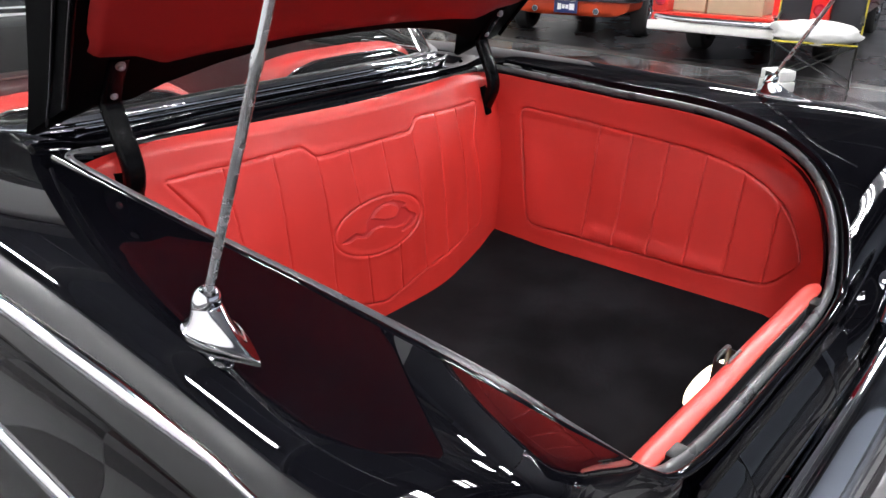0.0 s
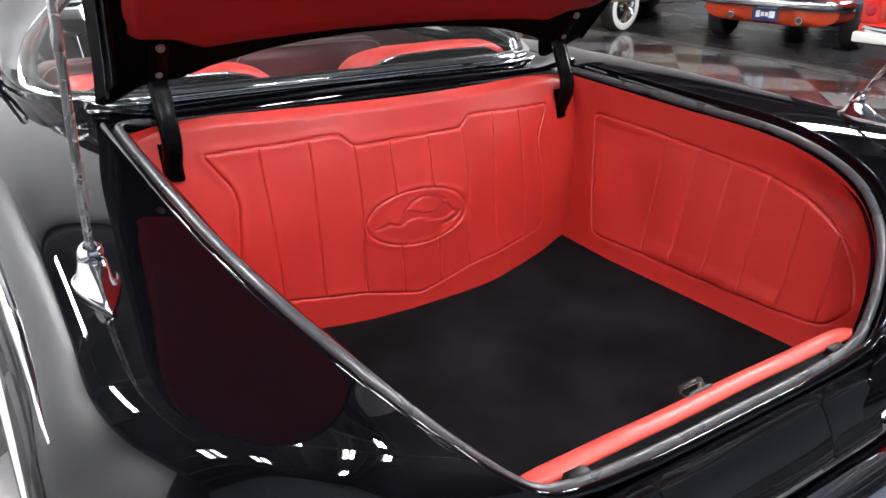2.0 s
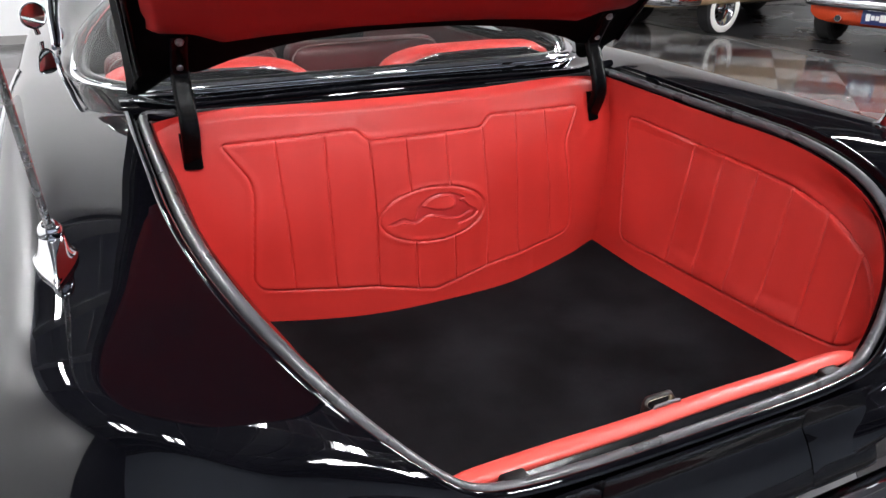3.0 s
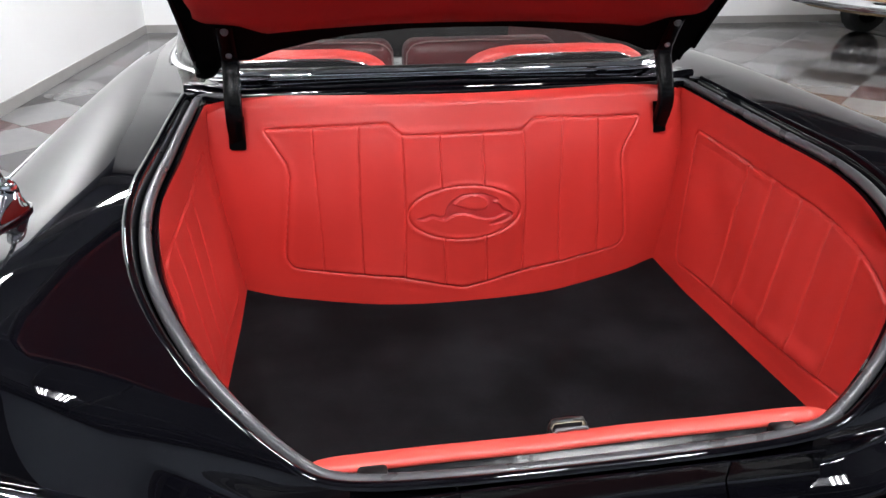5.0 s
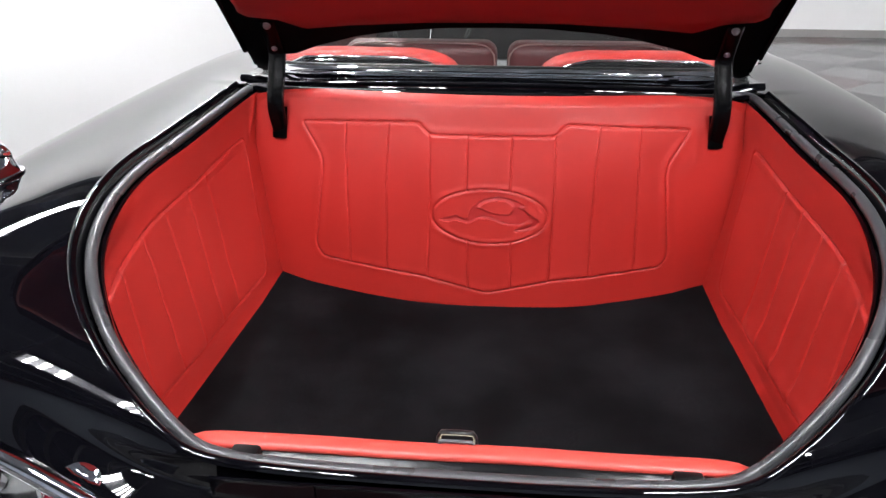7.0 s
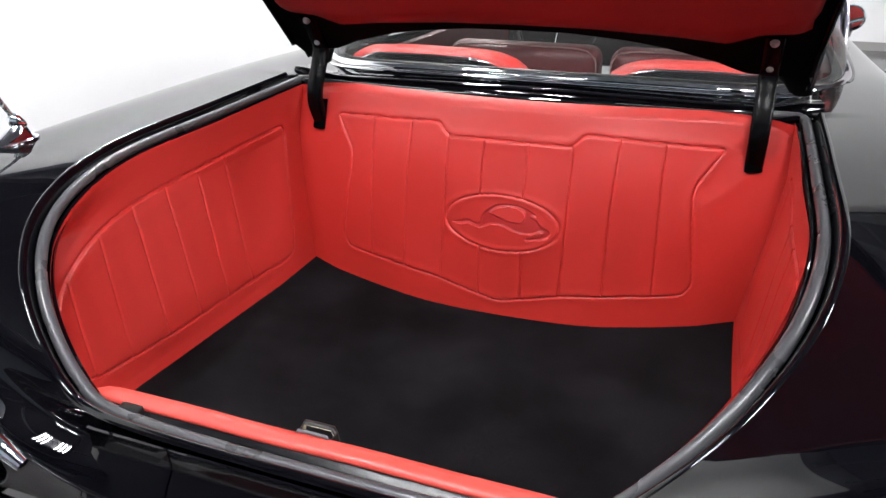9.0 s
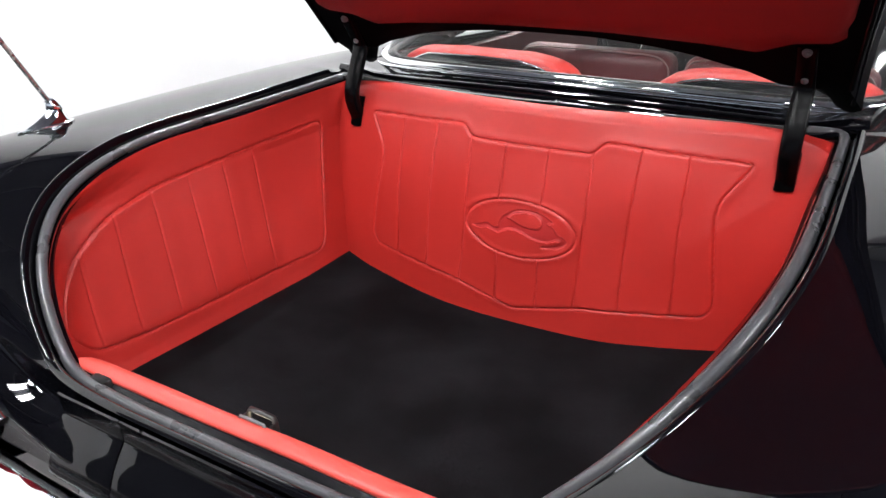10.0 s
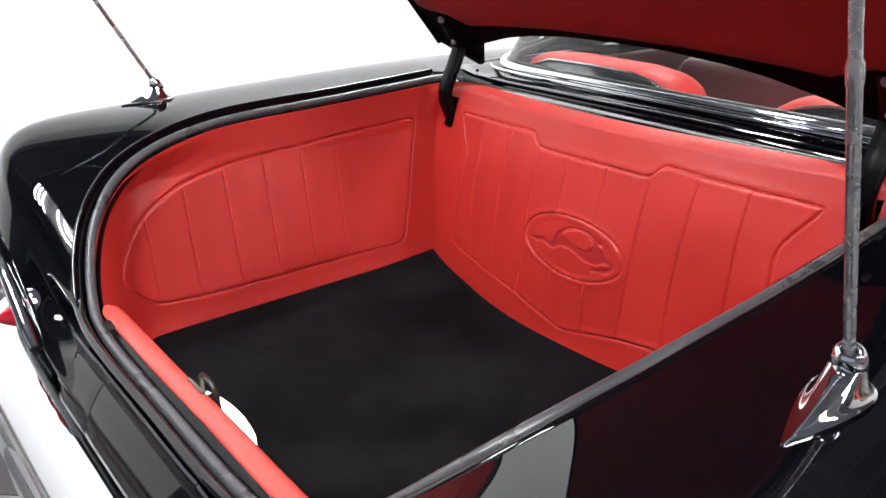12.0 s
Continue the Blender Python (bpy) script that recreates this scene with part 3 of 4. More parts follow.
def side_liner(sign):
    ys, vs = np.linspace(0.085, -0.945, 451), np.linspace(0, 1, 191)
    y = ys[:, None] + 0 * vs[None]
    z0 = floor_z(0.53 + 0 * y, y) - 0.012
    z1 = np.interp(y, *rim_y_to_z) - 0.008
    z = z0 + (z1 - z0) * vs[None]
    p = np.stack([y, z], -1)
    inside = in_poly(p, SIDE_OUT)
    h = groove(poly_dist(p, SIDE_OUT), 0.0046, 0.0022, 0.0009, 0.010) + np.where(inside, 0.002, 0)
    for sy in (-0.298, -0.392, -0.492, -0.592, -0.692, -0.785):
        d = np.abs(y - sy + 0.02 * (z - 0.85))
        h += np.where(inside, groove(d, 0.0044 if sign > 0 else 0.0019, 0.0020, 0.0010 if sign > 0 else 0.0006, 0.02), 0)
    # the middle channels sag a little at their lower end
    band = np.clip((-0.30 - y) / 0.03, 0, 1) * np.clip((y + 0.692) / 0.012, 0, 1)
    h += np.where(inside, band * (0.005 if sign > 0 else 0.0018) * np.exp(-((z - 0.735) / 0.02) ** 2), 0)
    h += 0.0025 * np.sin(y * 15) * np.sin(z * 13 + 1)
    top = np.clip((z - z1 + 0.06) / 0.06, 0, 1)
    edge = np.interp(y, rim_half[:, 1][::-1], rim_half[:, 0][::-1]) - 0.0185
    x = side_x(y, z)
    x = x - top * top * (3 - 2 * top) * np.clip(x - edge, 0, 0.05) - h
    g = np.stack([sign * x, y, z], -1)
    return sheet("side_liner", g, VINYL, car, "padded red vinyl side panel with stitched channels", flip=sign > 0)


rear_liner()
for sg in (1, -1):
    side_liner(sg)


def emblem():
    """Leaping shape pressed into the oval."""
    out = spline(MARK_OUT + MARK_OUT[:1], 5)[:-1]
    hole = spline(MARK_HOLE + MARK_HOLE[:1], 5)[:-1]
    out2 = [tuple(q) for q in out]
    hol2 = [tuple(q) for q in hole]
    n = 170
    xs, zs = np.linspace(-0.13, 0.125, n), np.linspace(0.818, 0.912, 70)
    x, z = np.meshgrid(xs, zs, indexing="ij")
    p = np.stack([x, z], -1)
    ins = in_poly(p, out2) & ~in_poly(p, hol2)
    d = np.minimum(poly_dist(p, out2), poly_dist(p, hol2))
    h = panel_swell(x, z) + 0.0017 - 0.0026 * np.clip(d / 0.003, 0, 1) ** 0.5
    g = np.stack([x, rear_y(x, z) - h, z], -1)
    keep = ins[:-1, :-1] | ins[1:, 1:] | ins[1:, :-1] | ins[:-1, 1:]
    idx = np.arange(n * 70).reshape(n, 70)
    f = [(idx[i, j], idx[i + 1, j], idx[i + 1, j + 1], idx[i, j + 1]) for i in range(n - 1) for j in range(69) if keep[i, j]]
    used = sorted({k for q in f for k in q})
    re = {k: i for i, k in enumerate(used)}
    v = g.reshape(-1, 3)[used]
    return mesh_ob("emblem", v, [[re[k] for k in q] for q in f], VINYL_EMBLEM, bpy.data.objects["rear_liner"], "embossed leaping shape inside an oval")


emblem()


def carpet():
    xs, ys = np.linspace(-0.58, 0.58, 60), np.linspace(0.0, -0.95, 60)
    x, y = np.meshgrid(xs, ys, indexing="ij")
    g = np.stack([x, y, floor_z(x, y)], -1)
    return sheet("trunk_carpet", g, CARPET, car, "short-pile black carpet on the trunk floor", flip=True, thick=0.01)


carpet()
# inner tail panel and padded sill roll
xs = np.linspace(-0.47, 0.47, 40)
g = np.array([[(x, -0.955 + dy, z) for dy, z in ((0.0, 0.62), (0.0, 0.74), (-0.003, 0.80))] for x in xs])
sheet("tail_liner", g, VINYL, car, "red vinyl panel inside the tail", flip=True, thick=0.004)
px = np.linspace(-0.385, 0.385, 48)
pr = 0.0135 * np.clip(1.0 - (np.abs(px) / 0.385) ** 24 * 0.75, 0.2, 1)
tube("sill_pad", [(x, -0.943 + 0.0012 * math.sin(x * 9), 0.8475 + 0.0008 * math.sin(x * 23)) for x in px], pr, VINYL_PAD, car, "padded red vinyl roll along the tail sill", sides=20, squash=(1.4, 0.76), up=(0, 0.2, 0.98))


fl = np.array([[(x, y, z) for y, z in ((-0.944, 0.850), (-0.954, 0.8495), (-0.961, 0.846), (-0.968, 0.841), (-0.976, 0.834))] for x in np.linspace(-0.37, 0.37, 24)])
sheet("sill_flange", fl, GLOSS_RUBBER, car, "uneven glossy black flange beside the sill pad", flip=True, thick=0.003)

# ---- lid ----
LID_S = np.array([0, -0.626, 0.780])   # up the lid
LID_N = np.array([0, -0.780, -0.626])  # out of its inner face, to the trunk
LID_O = np.array([0, 0.045, 1.235])


def lid_pt(x, d, h=0.0):
    return LID_O + np.array([x, 0, 0]) + LID_S * d + LID_N * h


def lid_low(x):
    """Lower edge of the lid, arched in the middle."""
    a = abs(x)
    return np.interp(a, [0, 0.12, 0.25, 0.33, 0.44, 0.50, 0.55, 0.66], [0.066, 0.064, 0.05, 0.034, 0.0, -0.028, -0.032, -0.02])


def build_lid():
    lid = empty("trunk_lid")
    lid.parent = car
    lid["label"] = "raised black trunk lid with red padded lining"
    L = 1.06
    half = lambda d: np.interp(d, [-0.1, 0.0, 0.2, 0.5, 0.7, 0.85, 0.95, 1.06], [0.622, 0.627, 0.645, 0.655, 0.635, 0.57, 0.48, 0.35])
    us = np.linspace(-1, 1, 81)
    g_in, g_out = [], []
    for u in us:
        row_i, row_o = [], []
        for k in np.linspace(0, 1, 30):
            x = u * 0.627
            d0 = lid_low(x)
            d = d0 + (L - d0) * k
            bow = 0.05 * math.sin(math.pi * k) + 0.02 * (1 - u * u)
            row_i.append(lid_pt(u * (half(d) - 0.022), d, 0.004))
            # outer skin reaches lower at its two corners
            o0 = d0 - np.interp(abs(x), [0.48, 0.52, 0.55, 0.58, 0.60, 0.615, 0.63], [0.0, 0.025, 0.07, 0.125, 0.140, 0.140, 0.128])
            d = o0 + (L - o0) * k
            row_o.append(lid_pt(u * (half(d) + 0.006), d - 0.006, -0.05 - bow - 0.012 * (1 - k) ** 6))
        g_in.append(row_i)
        g_out.append(row_o)
    gi, go = np.array(g_in), np.array(g_out)
    nu, nv = gi.shape[:2]
    v = np.vstack([gi.reshape(-1, 3), go.reshape(-1, 3)])
    k = nu * nv
    f = grid_faces(nu, nv) + [tuple(k + i for i in q[::-1]) for q in grid_faces(nu, nv)]
    ring = [i * nv for i in range(nu)] + [(nu - 1) * nv + j for j in range(1, nv)] + [i * nv + nv - 1 for i in range(nu - 2, -1, -1)] + list(range(nv - 2, 0, -1))
    f += [(b, a, a + k, b + k) for a, b in zip(ring, ring[1:] + ring[:1])]
    mesh_ob("lid_skin", v, f, LID_BLACK, lid, "glossy black lid skin", sharp=40)
    # edge flange that stands proud round the sides
    for sg in (1, -1):
        pth = [lid_pt(sg * (half(d) - 0.019), d, 0.006) for d in np.linspace(-0.02, 0.95, 30)]
        tube("lid_flange", pth, 0.006, HINGE, lid, sides=10, up=(1, 0, 0))
        pth = [lid_pt(sg * (half(d) - 0.010), d - 0.004, -0.028) for d in np.linspace(-0.10, 0.95, 30)]
        tube("edge_bead", pth, 0.004, PAINT, lid, "thin glossy black edge of the lid", sides=10, up=(1, 0, 0))
    # red padded lining, in the vinyl darkened for the lid's shade
    low = lambda x: np.interp(abs(x), [0, 0.16, 0.34, 0.44, 0.47, 0.50, 0.57, 0.60], [0.084, 0.082, 0.07, 0.058, 0.072, 0.086, 0.094, 0.12])
    rows = []
    for u in np.linspace(-1, 1, 101):
        row = []
        for kk in np.linspace(0, 1, 40):
            x = u * 0.588
            d0 = low(x)
            d = d0 + (0.99 - d0) * kk
            xx = u * (half(d) - 0.045)
            if kk < 0.05:
                xx = u * (min(half(d) - 0.045, 0.588))
            e = min(1.0, min(kk * 25, (1 - abs(u)) * 25, (1 - kk) * 25))
            row.append(lid_pt(xx, d, 0.006 + 0.014 * math.sqrt(max(e, 0) * (2 - e) if e < 1 else 1)))
        rows.append(row)
    sheet("lid_lining", np.array(rows), VINYL_LID_SHADED, lid, "smooth padded red vinyl lid lining with shade in its colour", thick=0.004)
    return lid


build_lid()


def hinge(sign):
    """Curved strap from the lid down into the trunk."""
    x = sign * 0.5275
    path = spline([(0, -0.004, 1.300), (0, 0.036, 1.244), (0, 0.052, 1.212), (0, 0.038, 1.175), (0, 0.020, 1.140), (0, 0.008, 1.110), (0, 0.006, 1.085), (0, 0.012, 1.065), (0, 0.022, 1.045), (0, 0.032, 1.024)], 8)
    t = np.gradient(path, axis=0)
    n = np.stack([0 * t[:, 0], -t[:, 2], t[:, 1]], 1)
    n /= np.linalg.norm(n, axis=1, keepdims=True)
    v, f, k = [], [], 16
    for i, (p, q) in enumerate(zip(path, n)):
        u = i / (len(path) - 1)
        w, th = 0.0205 - 0.001 * u, 0.012
        for a in np.linspace(0, 2 * math.pi, k, endpoint=False):
            c, s = math.cos(a), math.sin(a)
            c, s = math.copysign(abs(c) ** 0.45, c), math.copysign(abs(s) ** 0.6, s)
            v.append((x + w * c, p[1] + q[1] * th * s, p[2] + q[2] * th * s))
    m = len(path)
    for i in range(m - 1):
        for a in range(k):
            f.append((i * k + a, i * k + (a + 1) % k, (i + 1) * k + (a + 1) % k, (i + 1) * k + a))
    f += [tuple(range(k))[::-1], tuple((m - 1) * k + a for a in range(k))]
    h = mesh_ob("hinge", v, f, HINGE, car, "curved black steel lid hinge strap", sharp=50)
    g = []
    for u in np.linspace(-1, 1, 9):
        row = []
        for z in np.linspace(1.010, 1.085, 8):
            xx = abs(x) + u * 0.0188
            row.append((sign * xx, rear_y(xx, z) - 0.0035 + 0.003 * u ** 6, z + 0.002 * u ** 6 * (z < 1.02)))
        g.append(row)
    sheet("slot", np.array(g), SLOT, h, "dark slot in the lining", thick=0.003)
    for d in (0.072, 0.0):
        c = lid_pt(x, d, 0.014)
        lathe("bolt", [(0.0, 0.006), (0.003, 0.0058), (0.0036, 0.004), (0.0066, 0.003), (0.007, 0.0), (0.009, -0.001), (0.009, -0.012)], BOLT, h, Matrix.Translation(Vector(c)) @ look((0, 0, 0), tuple(-LID_N)).to_3x3().to_4x4(), 12, "zinc plated bolt")
    return h


for sg in (1, -1):
    hinge(sg)

# black rubber bump stops on the sill
for sg in (1, -1):
    bm = box_bm(sg * 0.297 - 0.020, sg * 0.297 + 0.020, -0.979, -0.957, 0.828, 0.855, 0.005)
    part("bump_stop", bm, RUBBER_BLACK, car, "black rubber bump stop on the sill")


def latch():
    fr = np.array([(-0.03, 0, 0.80), (-0.026, 0, 0.850), (-0.022, 0, 0.8585), (0.0, 0, 0.859), (0.022, 0, 0.8585), (0.026, 0, 0.85), (0.03, 0, 0.80)])
    fr[:, 1] = -0.913
    fr[:, 0] -= 0.01
    a = tube("latch_striker", fr, 0.0034, SATIN, car, "black steel latch striker hoop", sides=8, up=(0, 1, 0), squash=(1, 1.5))
    b = fr.copy()
    b[:, 1] -= 0.02
    tube("striker_guide", b, 0.0026, STEEL, a, sides=8, up=(0, 1, 0))
    box("striker_plate", -0.034, 0.014, -0.9345, -0.931, 0.80, 0.846, BRASS, a, "worn brass plate behind the hoop", 0.001)
    for x in (-0.037, 0.017):
        box("bracket_cheek", x - 0.0015, x + 0.0015, -0.934, -0.911, 0.79, 0.852, SATIN, a, "black side cheek of the latch", 0.001)


latch()
v, f = [], []
for i in range(13):
    for k in range(24):
        a, b = math.pi * i / 12, 2 * math.pi * k / 24
        v.append((0.104 * math.sin(a) * math.cos(b), -0.906 + 0.033 * math.sin(a) * math.sin(b), 0.786 + 0.015 * math.cos(a)))
f = [(i * 24 + k, i * 24 + (k + 1) % 24, (i + 1) * 24 + (k + 1) % 24, (i + 1) * 24 + k) for i in range(12) for k in range(24)]
mesh_ob("trunk_lamp", v, f, GLOW, car, "lit white trunk lamp below the latch")


# ---- antennas ----
def antenna(sign):
    """Teardrop foot pointed to the tail, ball collar and leaning mast."""
    x0, y0, lift, tail = (0.777, -0.652, 0.000, 0.106) if sign > 0 else (-0.787, -0.648, 0.001, 0.086)
    n, rows = 36, []
    for h, k in [(-0.02, 0.86), (-0.0005, 0.86), (-0.0005, 0.98), (0.001, 1.0), (0.003, 0.985), (0.0035, 0.93)] + [(0.0035 + 0.027 * u ** 1.8, 0.93 * (1 - u)) for u in np.linspace(0.08, 1, 10)]:
        row = []
        for i in range(n):
            a = 2 * math.pi * i / n
            c, s = math.cos(a), math.sin(a)
            wx = 0.0262 * s * (1 - 0.72 * max(0.0, -c) ** 1.6)
            wy = c * (0.037 if c > 0 else tail)
            row.append((x0 + wx * k + 0.0148 * s * (1 - k), y0 + wy * k + 0.0148 * c * (1 - k), 1.127 + lift + h + 0.05 * min(0.0, wy) * k))
        rows.append(row)
    v = [p for r in rows for p in r]
    f = [(i * n + k, i * n + (k + 1) % n, (i + 1) * n + (k + 1) % n, (i + 1) * n + k) for i in range(len(rows) - 1) for k in range(n)]
    f += [tuple(range(n))[::-1], tuple((len(rows) - 1) * n + k for k in range(n))]
    base = mesh_ob("antenna", v, f, CHROME, car, "chromed teardrop antenna foot on the fender", sharp=40)
    top = Vector((x0, y0, 1.160 + lift))
    way = Vector((sign * 0.03, -0.46, 0.87)).normalized()
    m = Matrix.Translation(top) @ way.to_track_quat("Z", "Y").to_matrix().to_4x4()
    lathe("collar", [(0.0, -0.016), (0.012, -0.014), (0.0148, -0.009), (0.0154, -0.003), (0.0150, 0.005), (0.0132, 0.012), (0.0103, 0.0165), (0.0078, 0.018), (0.0065, 0.0165), (0.006, 0.012)], CHROME, base, m, 24, "chromed ball collar")
    lathe("mast", [(0.0048, 0.008), (0.0048, 0.285), (0.0056, 0.289), (0.0056, 0.302), (0.0042, 0.306), (0.0042, 0.57), (0.005, 0.574), (0.005, 0.582), (0.003, 0.586), (0.003, 0.81), (0.005, 0.813), (0.004, 0.822), (0.0, 0.824)], MAST, base, m, 12, "telescopic chromed mast")


for sg in (1, -1):
    antenna(sg)

# ---- chrome mouldings along the fenders ----
bpy.context.view_layer.update()


def on_side(sg, y, z):
    """The fender's outer point at this station and height."""
    side = bpy.data.objects["quarter_panel" if sg > 0 else "quarter_panel.001"]
    ok, at, _, _ = side.ray_cast(Vector((sg * 1.5, y, z)), Vector((-sg, 0, 0)))
    return at if ok else Vector((sg * 0.9, y, z))


for sg in (1, -1):
    for mz, w, end in ((1.085, 0.013, -0.87), (0.893, 0.016, -0.90)):
        pth = [on_side(sg, y, mz - 0.25 * max(0, -0.78 - y) ** 1.5 * (mz > 1)) for y in np.linspace(2.4 if mz < 1 else 0.9, end, 60)]
        pth = [p + Vector((sg * -0.002, 0, 0)) for p in pth]
        rad = [w * min(1.0, 0.25 + (60 - k) * 0.09) for k in range(1, 61)]
        tube("side_moulding", pth, rad, CHROME, car, "bright chrome strip along the fender", sides=10, up=(0, 0, 1), squash=(0.7, 1.0))

# ---- rear window, roof and cabin ----
W_BASE = [(0.0, 0.258, 1.136), (0.25, 0.260, 1.136), (0.45, 0.270, 1.134), (0.58, 0.298, 1.132), (0.655, 0.355, 1.132), (0.703, 0.435, 1.136), (0.722, 0.52, 1.144), (0.716, 0.60, 1.163)]
W_TOP = [(0.0, 0.88, 1.475), (0.2, 0.87, 1.47), (0.36, 0.83, 1.44), (0.47, 0.78, 1.395), (0.55, 0.74, 1.345), (0.61, 0.715, 1.295), (0.66, 0.70, 1.245), (0.70, 0.655, 1.192)]
wb, wt = spline(W_BASE, 8), spline(W_TOP, 8)
full = lambda h: np.vstack([mirror_x(h)[::-1], h[1:]])
wb2, wt2 = full(wb), full(wt)
gl = []
for a, b in zip(wb2, wt2):
    span = np.linalg.norm(b - a)
    gl.append([a + (b - a) * k + np.array([(a[0] + b[0]) * 0.05, -0.05, 0.07]) * span / 0.7 * math.sin(math.pi * k) for k in np.linspace(0, 1, 14)])
gl = np.array(gl)
win = sheet("rear_window", gl, GLASS, car, "wraparound rear window glass")
win.visible_shadow = False
ring = np.vstack([wb2, wt2[::-1]])
heart = np.array([0.0, 0.55, 1.28])
facing = np.array([0, -0.5, 0.85])
tube("window_trim", ring + np.array([0, -0.012, 0.0]), 0.0145, CHROME, car, "bright chrome rear window surround", sides=12, closed=True, up=facing, squash=(1.0, 0.75))
tube("window_gasket", ring + (heart - ring) * 0.032, 0.010, RUBBER_BLACK, car, "black rubber gasket inside the chrome surround", sides=8, closed=True, up=facing)
tube("trim_bead", [(p[0], p[1] - 0.062, p[2] - 0.001) for p in wb2 if abs(p[0]) < 0.63], 0.0055, CHROME, car, "thin chrome bead", sides=8)
SHOULDER = 0.47
side_edge = np.vstack([[p for p in wt if p[0] >= SHOULDER], wb[-1:], [p for p in wb[::-1] if p[1] > 0.42][1:]])
for sg in (1, -1):
    outer = spline([(0.60, 1.33, 1.445), (0.70, 1.28, 1.38), (0.745, 1.18, 1.25), (0.757, 1.08, 1.15), (0.756, 0.92, 1.118), (0.746, 0.74, 1.118), (0.731, 0.55, 1.120), (0.712, 0.43, 1.122)], 10)
    far = np.array([[np.interp(k, np.linspace(0, 1, len(outer)), outer[:, c]) for c in range(3)] for k in np.linspace(0, 1, len(side_edge))])
    h = np.array([[a + (b - a) * k + np.array([0.02, 0, 0.012]) * math.sin(math.pi * k) for k in np.linspace(0, 1, 10)] for a, b in zip(side_edge, far)])
    h[..., 0] *= sg
    sheet("roof_pillar", h, PAINT, car, "black rear roof pillar", flip=sg < 0, thick=0.012)
    tube("belt_trim", [(sg * 0.77, y, 1.128) for y in np.linspace(1.05, 2.4, 12)], 0.008, CHROME, car, "thin chrome belt strip", sides=8)
    tube("window_frame", spline([(sg * 0.765, 1.10, 1.13), (sg * 0.76, 1.22, 1.25), (sg * 0.715, 1.33, 1.41), (sg * 0.67, 1.6, 1.46), (sg * 0.66, 2.1, 1.45), (sg * 0.72, 2.45, 1.2), (sg * 0.75, 2.55, 1.12)], 6), 0.012, CHROME, car, "chrome side window frame", sides=8)
rf = []
for p in wt2:
    if abs(p[0]) <= SHOULDER + 0.01:
        end = np.array([p[0] * 1.3, 2.25, 1.50 - 0.25 * abs(p[0]) ** 3])
        rf.append([p + (end - p) * np.array([k, k, 1 - (1 - k) ** 3]) + np.array([0, 0, 0.02 * math.sin(math.pi * k)]) for k in np.linspace(0, 1, 16)])
sheet("roof", np.array(rf), PAINT, car, "black steel roof", thick=0.02)
# windshield and its header
ws = [[(x, 2.25 + 0.45 * k - 0.10 * (x / 0.7) ** 2, 1.47 - 0.36 * k) for k in np.linspace(0, 1, 8)] for x in np.linspace(-0.72, 0.72, 24)]
w2 = sheet("windshield", np.array(ws), GLASS, car, "clear front windshield")
w2.visible_shadow = False
# hood
hd = [[(x, 2.65 - 0.1 * (x / 0.7) ** 2 + (3.6 - 2.65) * k, 1.11 - 0.08 * k - 0.02 * (x / 0.7) ** 2) for k in np.linspace(0, 1, 6)] for x in np.linspace(-0.76, 0.76, 16)]
sheet("hood", np.array(hd), PAINT, car, "black hood", thick=0.02)
# cabin floor, doors' inner sides, dashboard
box("cabin_floor", -0.80, 0.80, 0.10, 2.7, 0.42, 0.45, DARK, car, "dark cabin floor")
for sg in (1, -1):
    box("door_card", sg * 0.72 - 0.02, sg * 0.72 + 0.02, 0.9, 2.6, 0.45, 1.08, VINYL_DIM, car, "burgundy vinyl door trim darkened for the dim cabin", 0.008)
box("dashboard", -0.72, 0.72, 2.30, 2.62, 0.80, 1.08, DARK, car, "dark dashboard", 0.04)
box("package_shelf", -0.66, 0.66, 0.27, 0.50, 1.02, 1.06, DARK, car, "black shelf under the rear window", 0.005)


wheel_ring = [(-0.37 + 0.19 * math.cos(a), 2.02 + 0.10 * math.sin(a), 1.04 + 0.165 * math.sin(a)) for a in np.linspace(0, 2 * math.pi, 40, endpoint=False)]
steer = tube("steering_wheel", wheel_ring, 0.011, DARK, car, "dark steering wheel with chrome spokes", sides=10, closed=True, up=(0, 0.85, -0.5))
for a in (0.35, 2.79, 4.71):
    tube("spoke", [(-0.37, 2.05, 1.03), (-0.37 + 0.185 * math.cos(a), 2.02 + 0.10 * math.sin(a), 1.04 + 0.16 * math.sin(a))], 0.007, CHROME, steer, "chrome spoke", sides=8, up=(0, 1, 0.2))


def cushion(name, x0, x1, y0, y1, z0, z1, parent, label, mat=None, bev=0.04):
    return part(name, box_bm(x0, x1, y0, y1, z0, z1, bev, 4), mat or VINYL, parent, label)


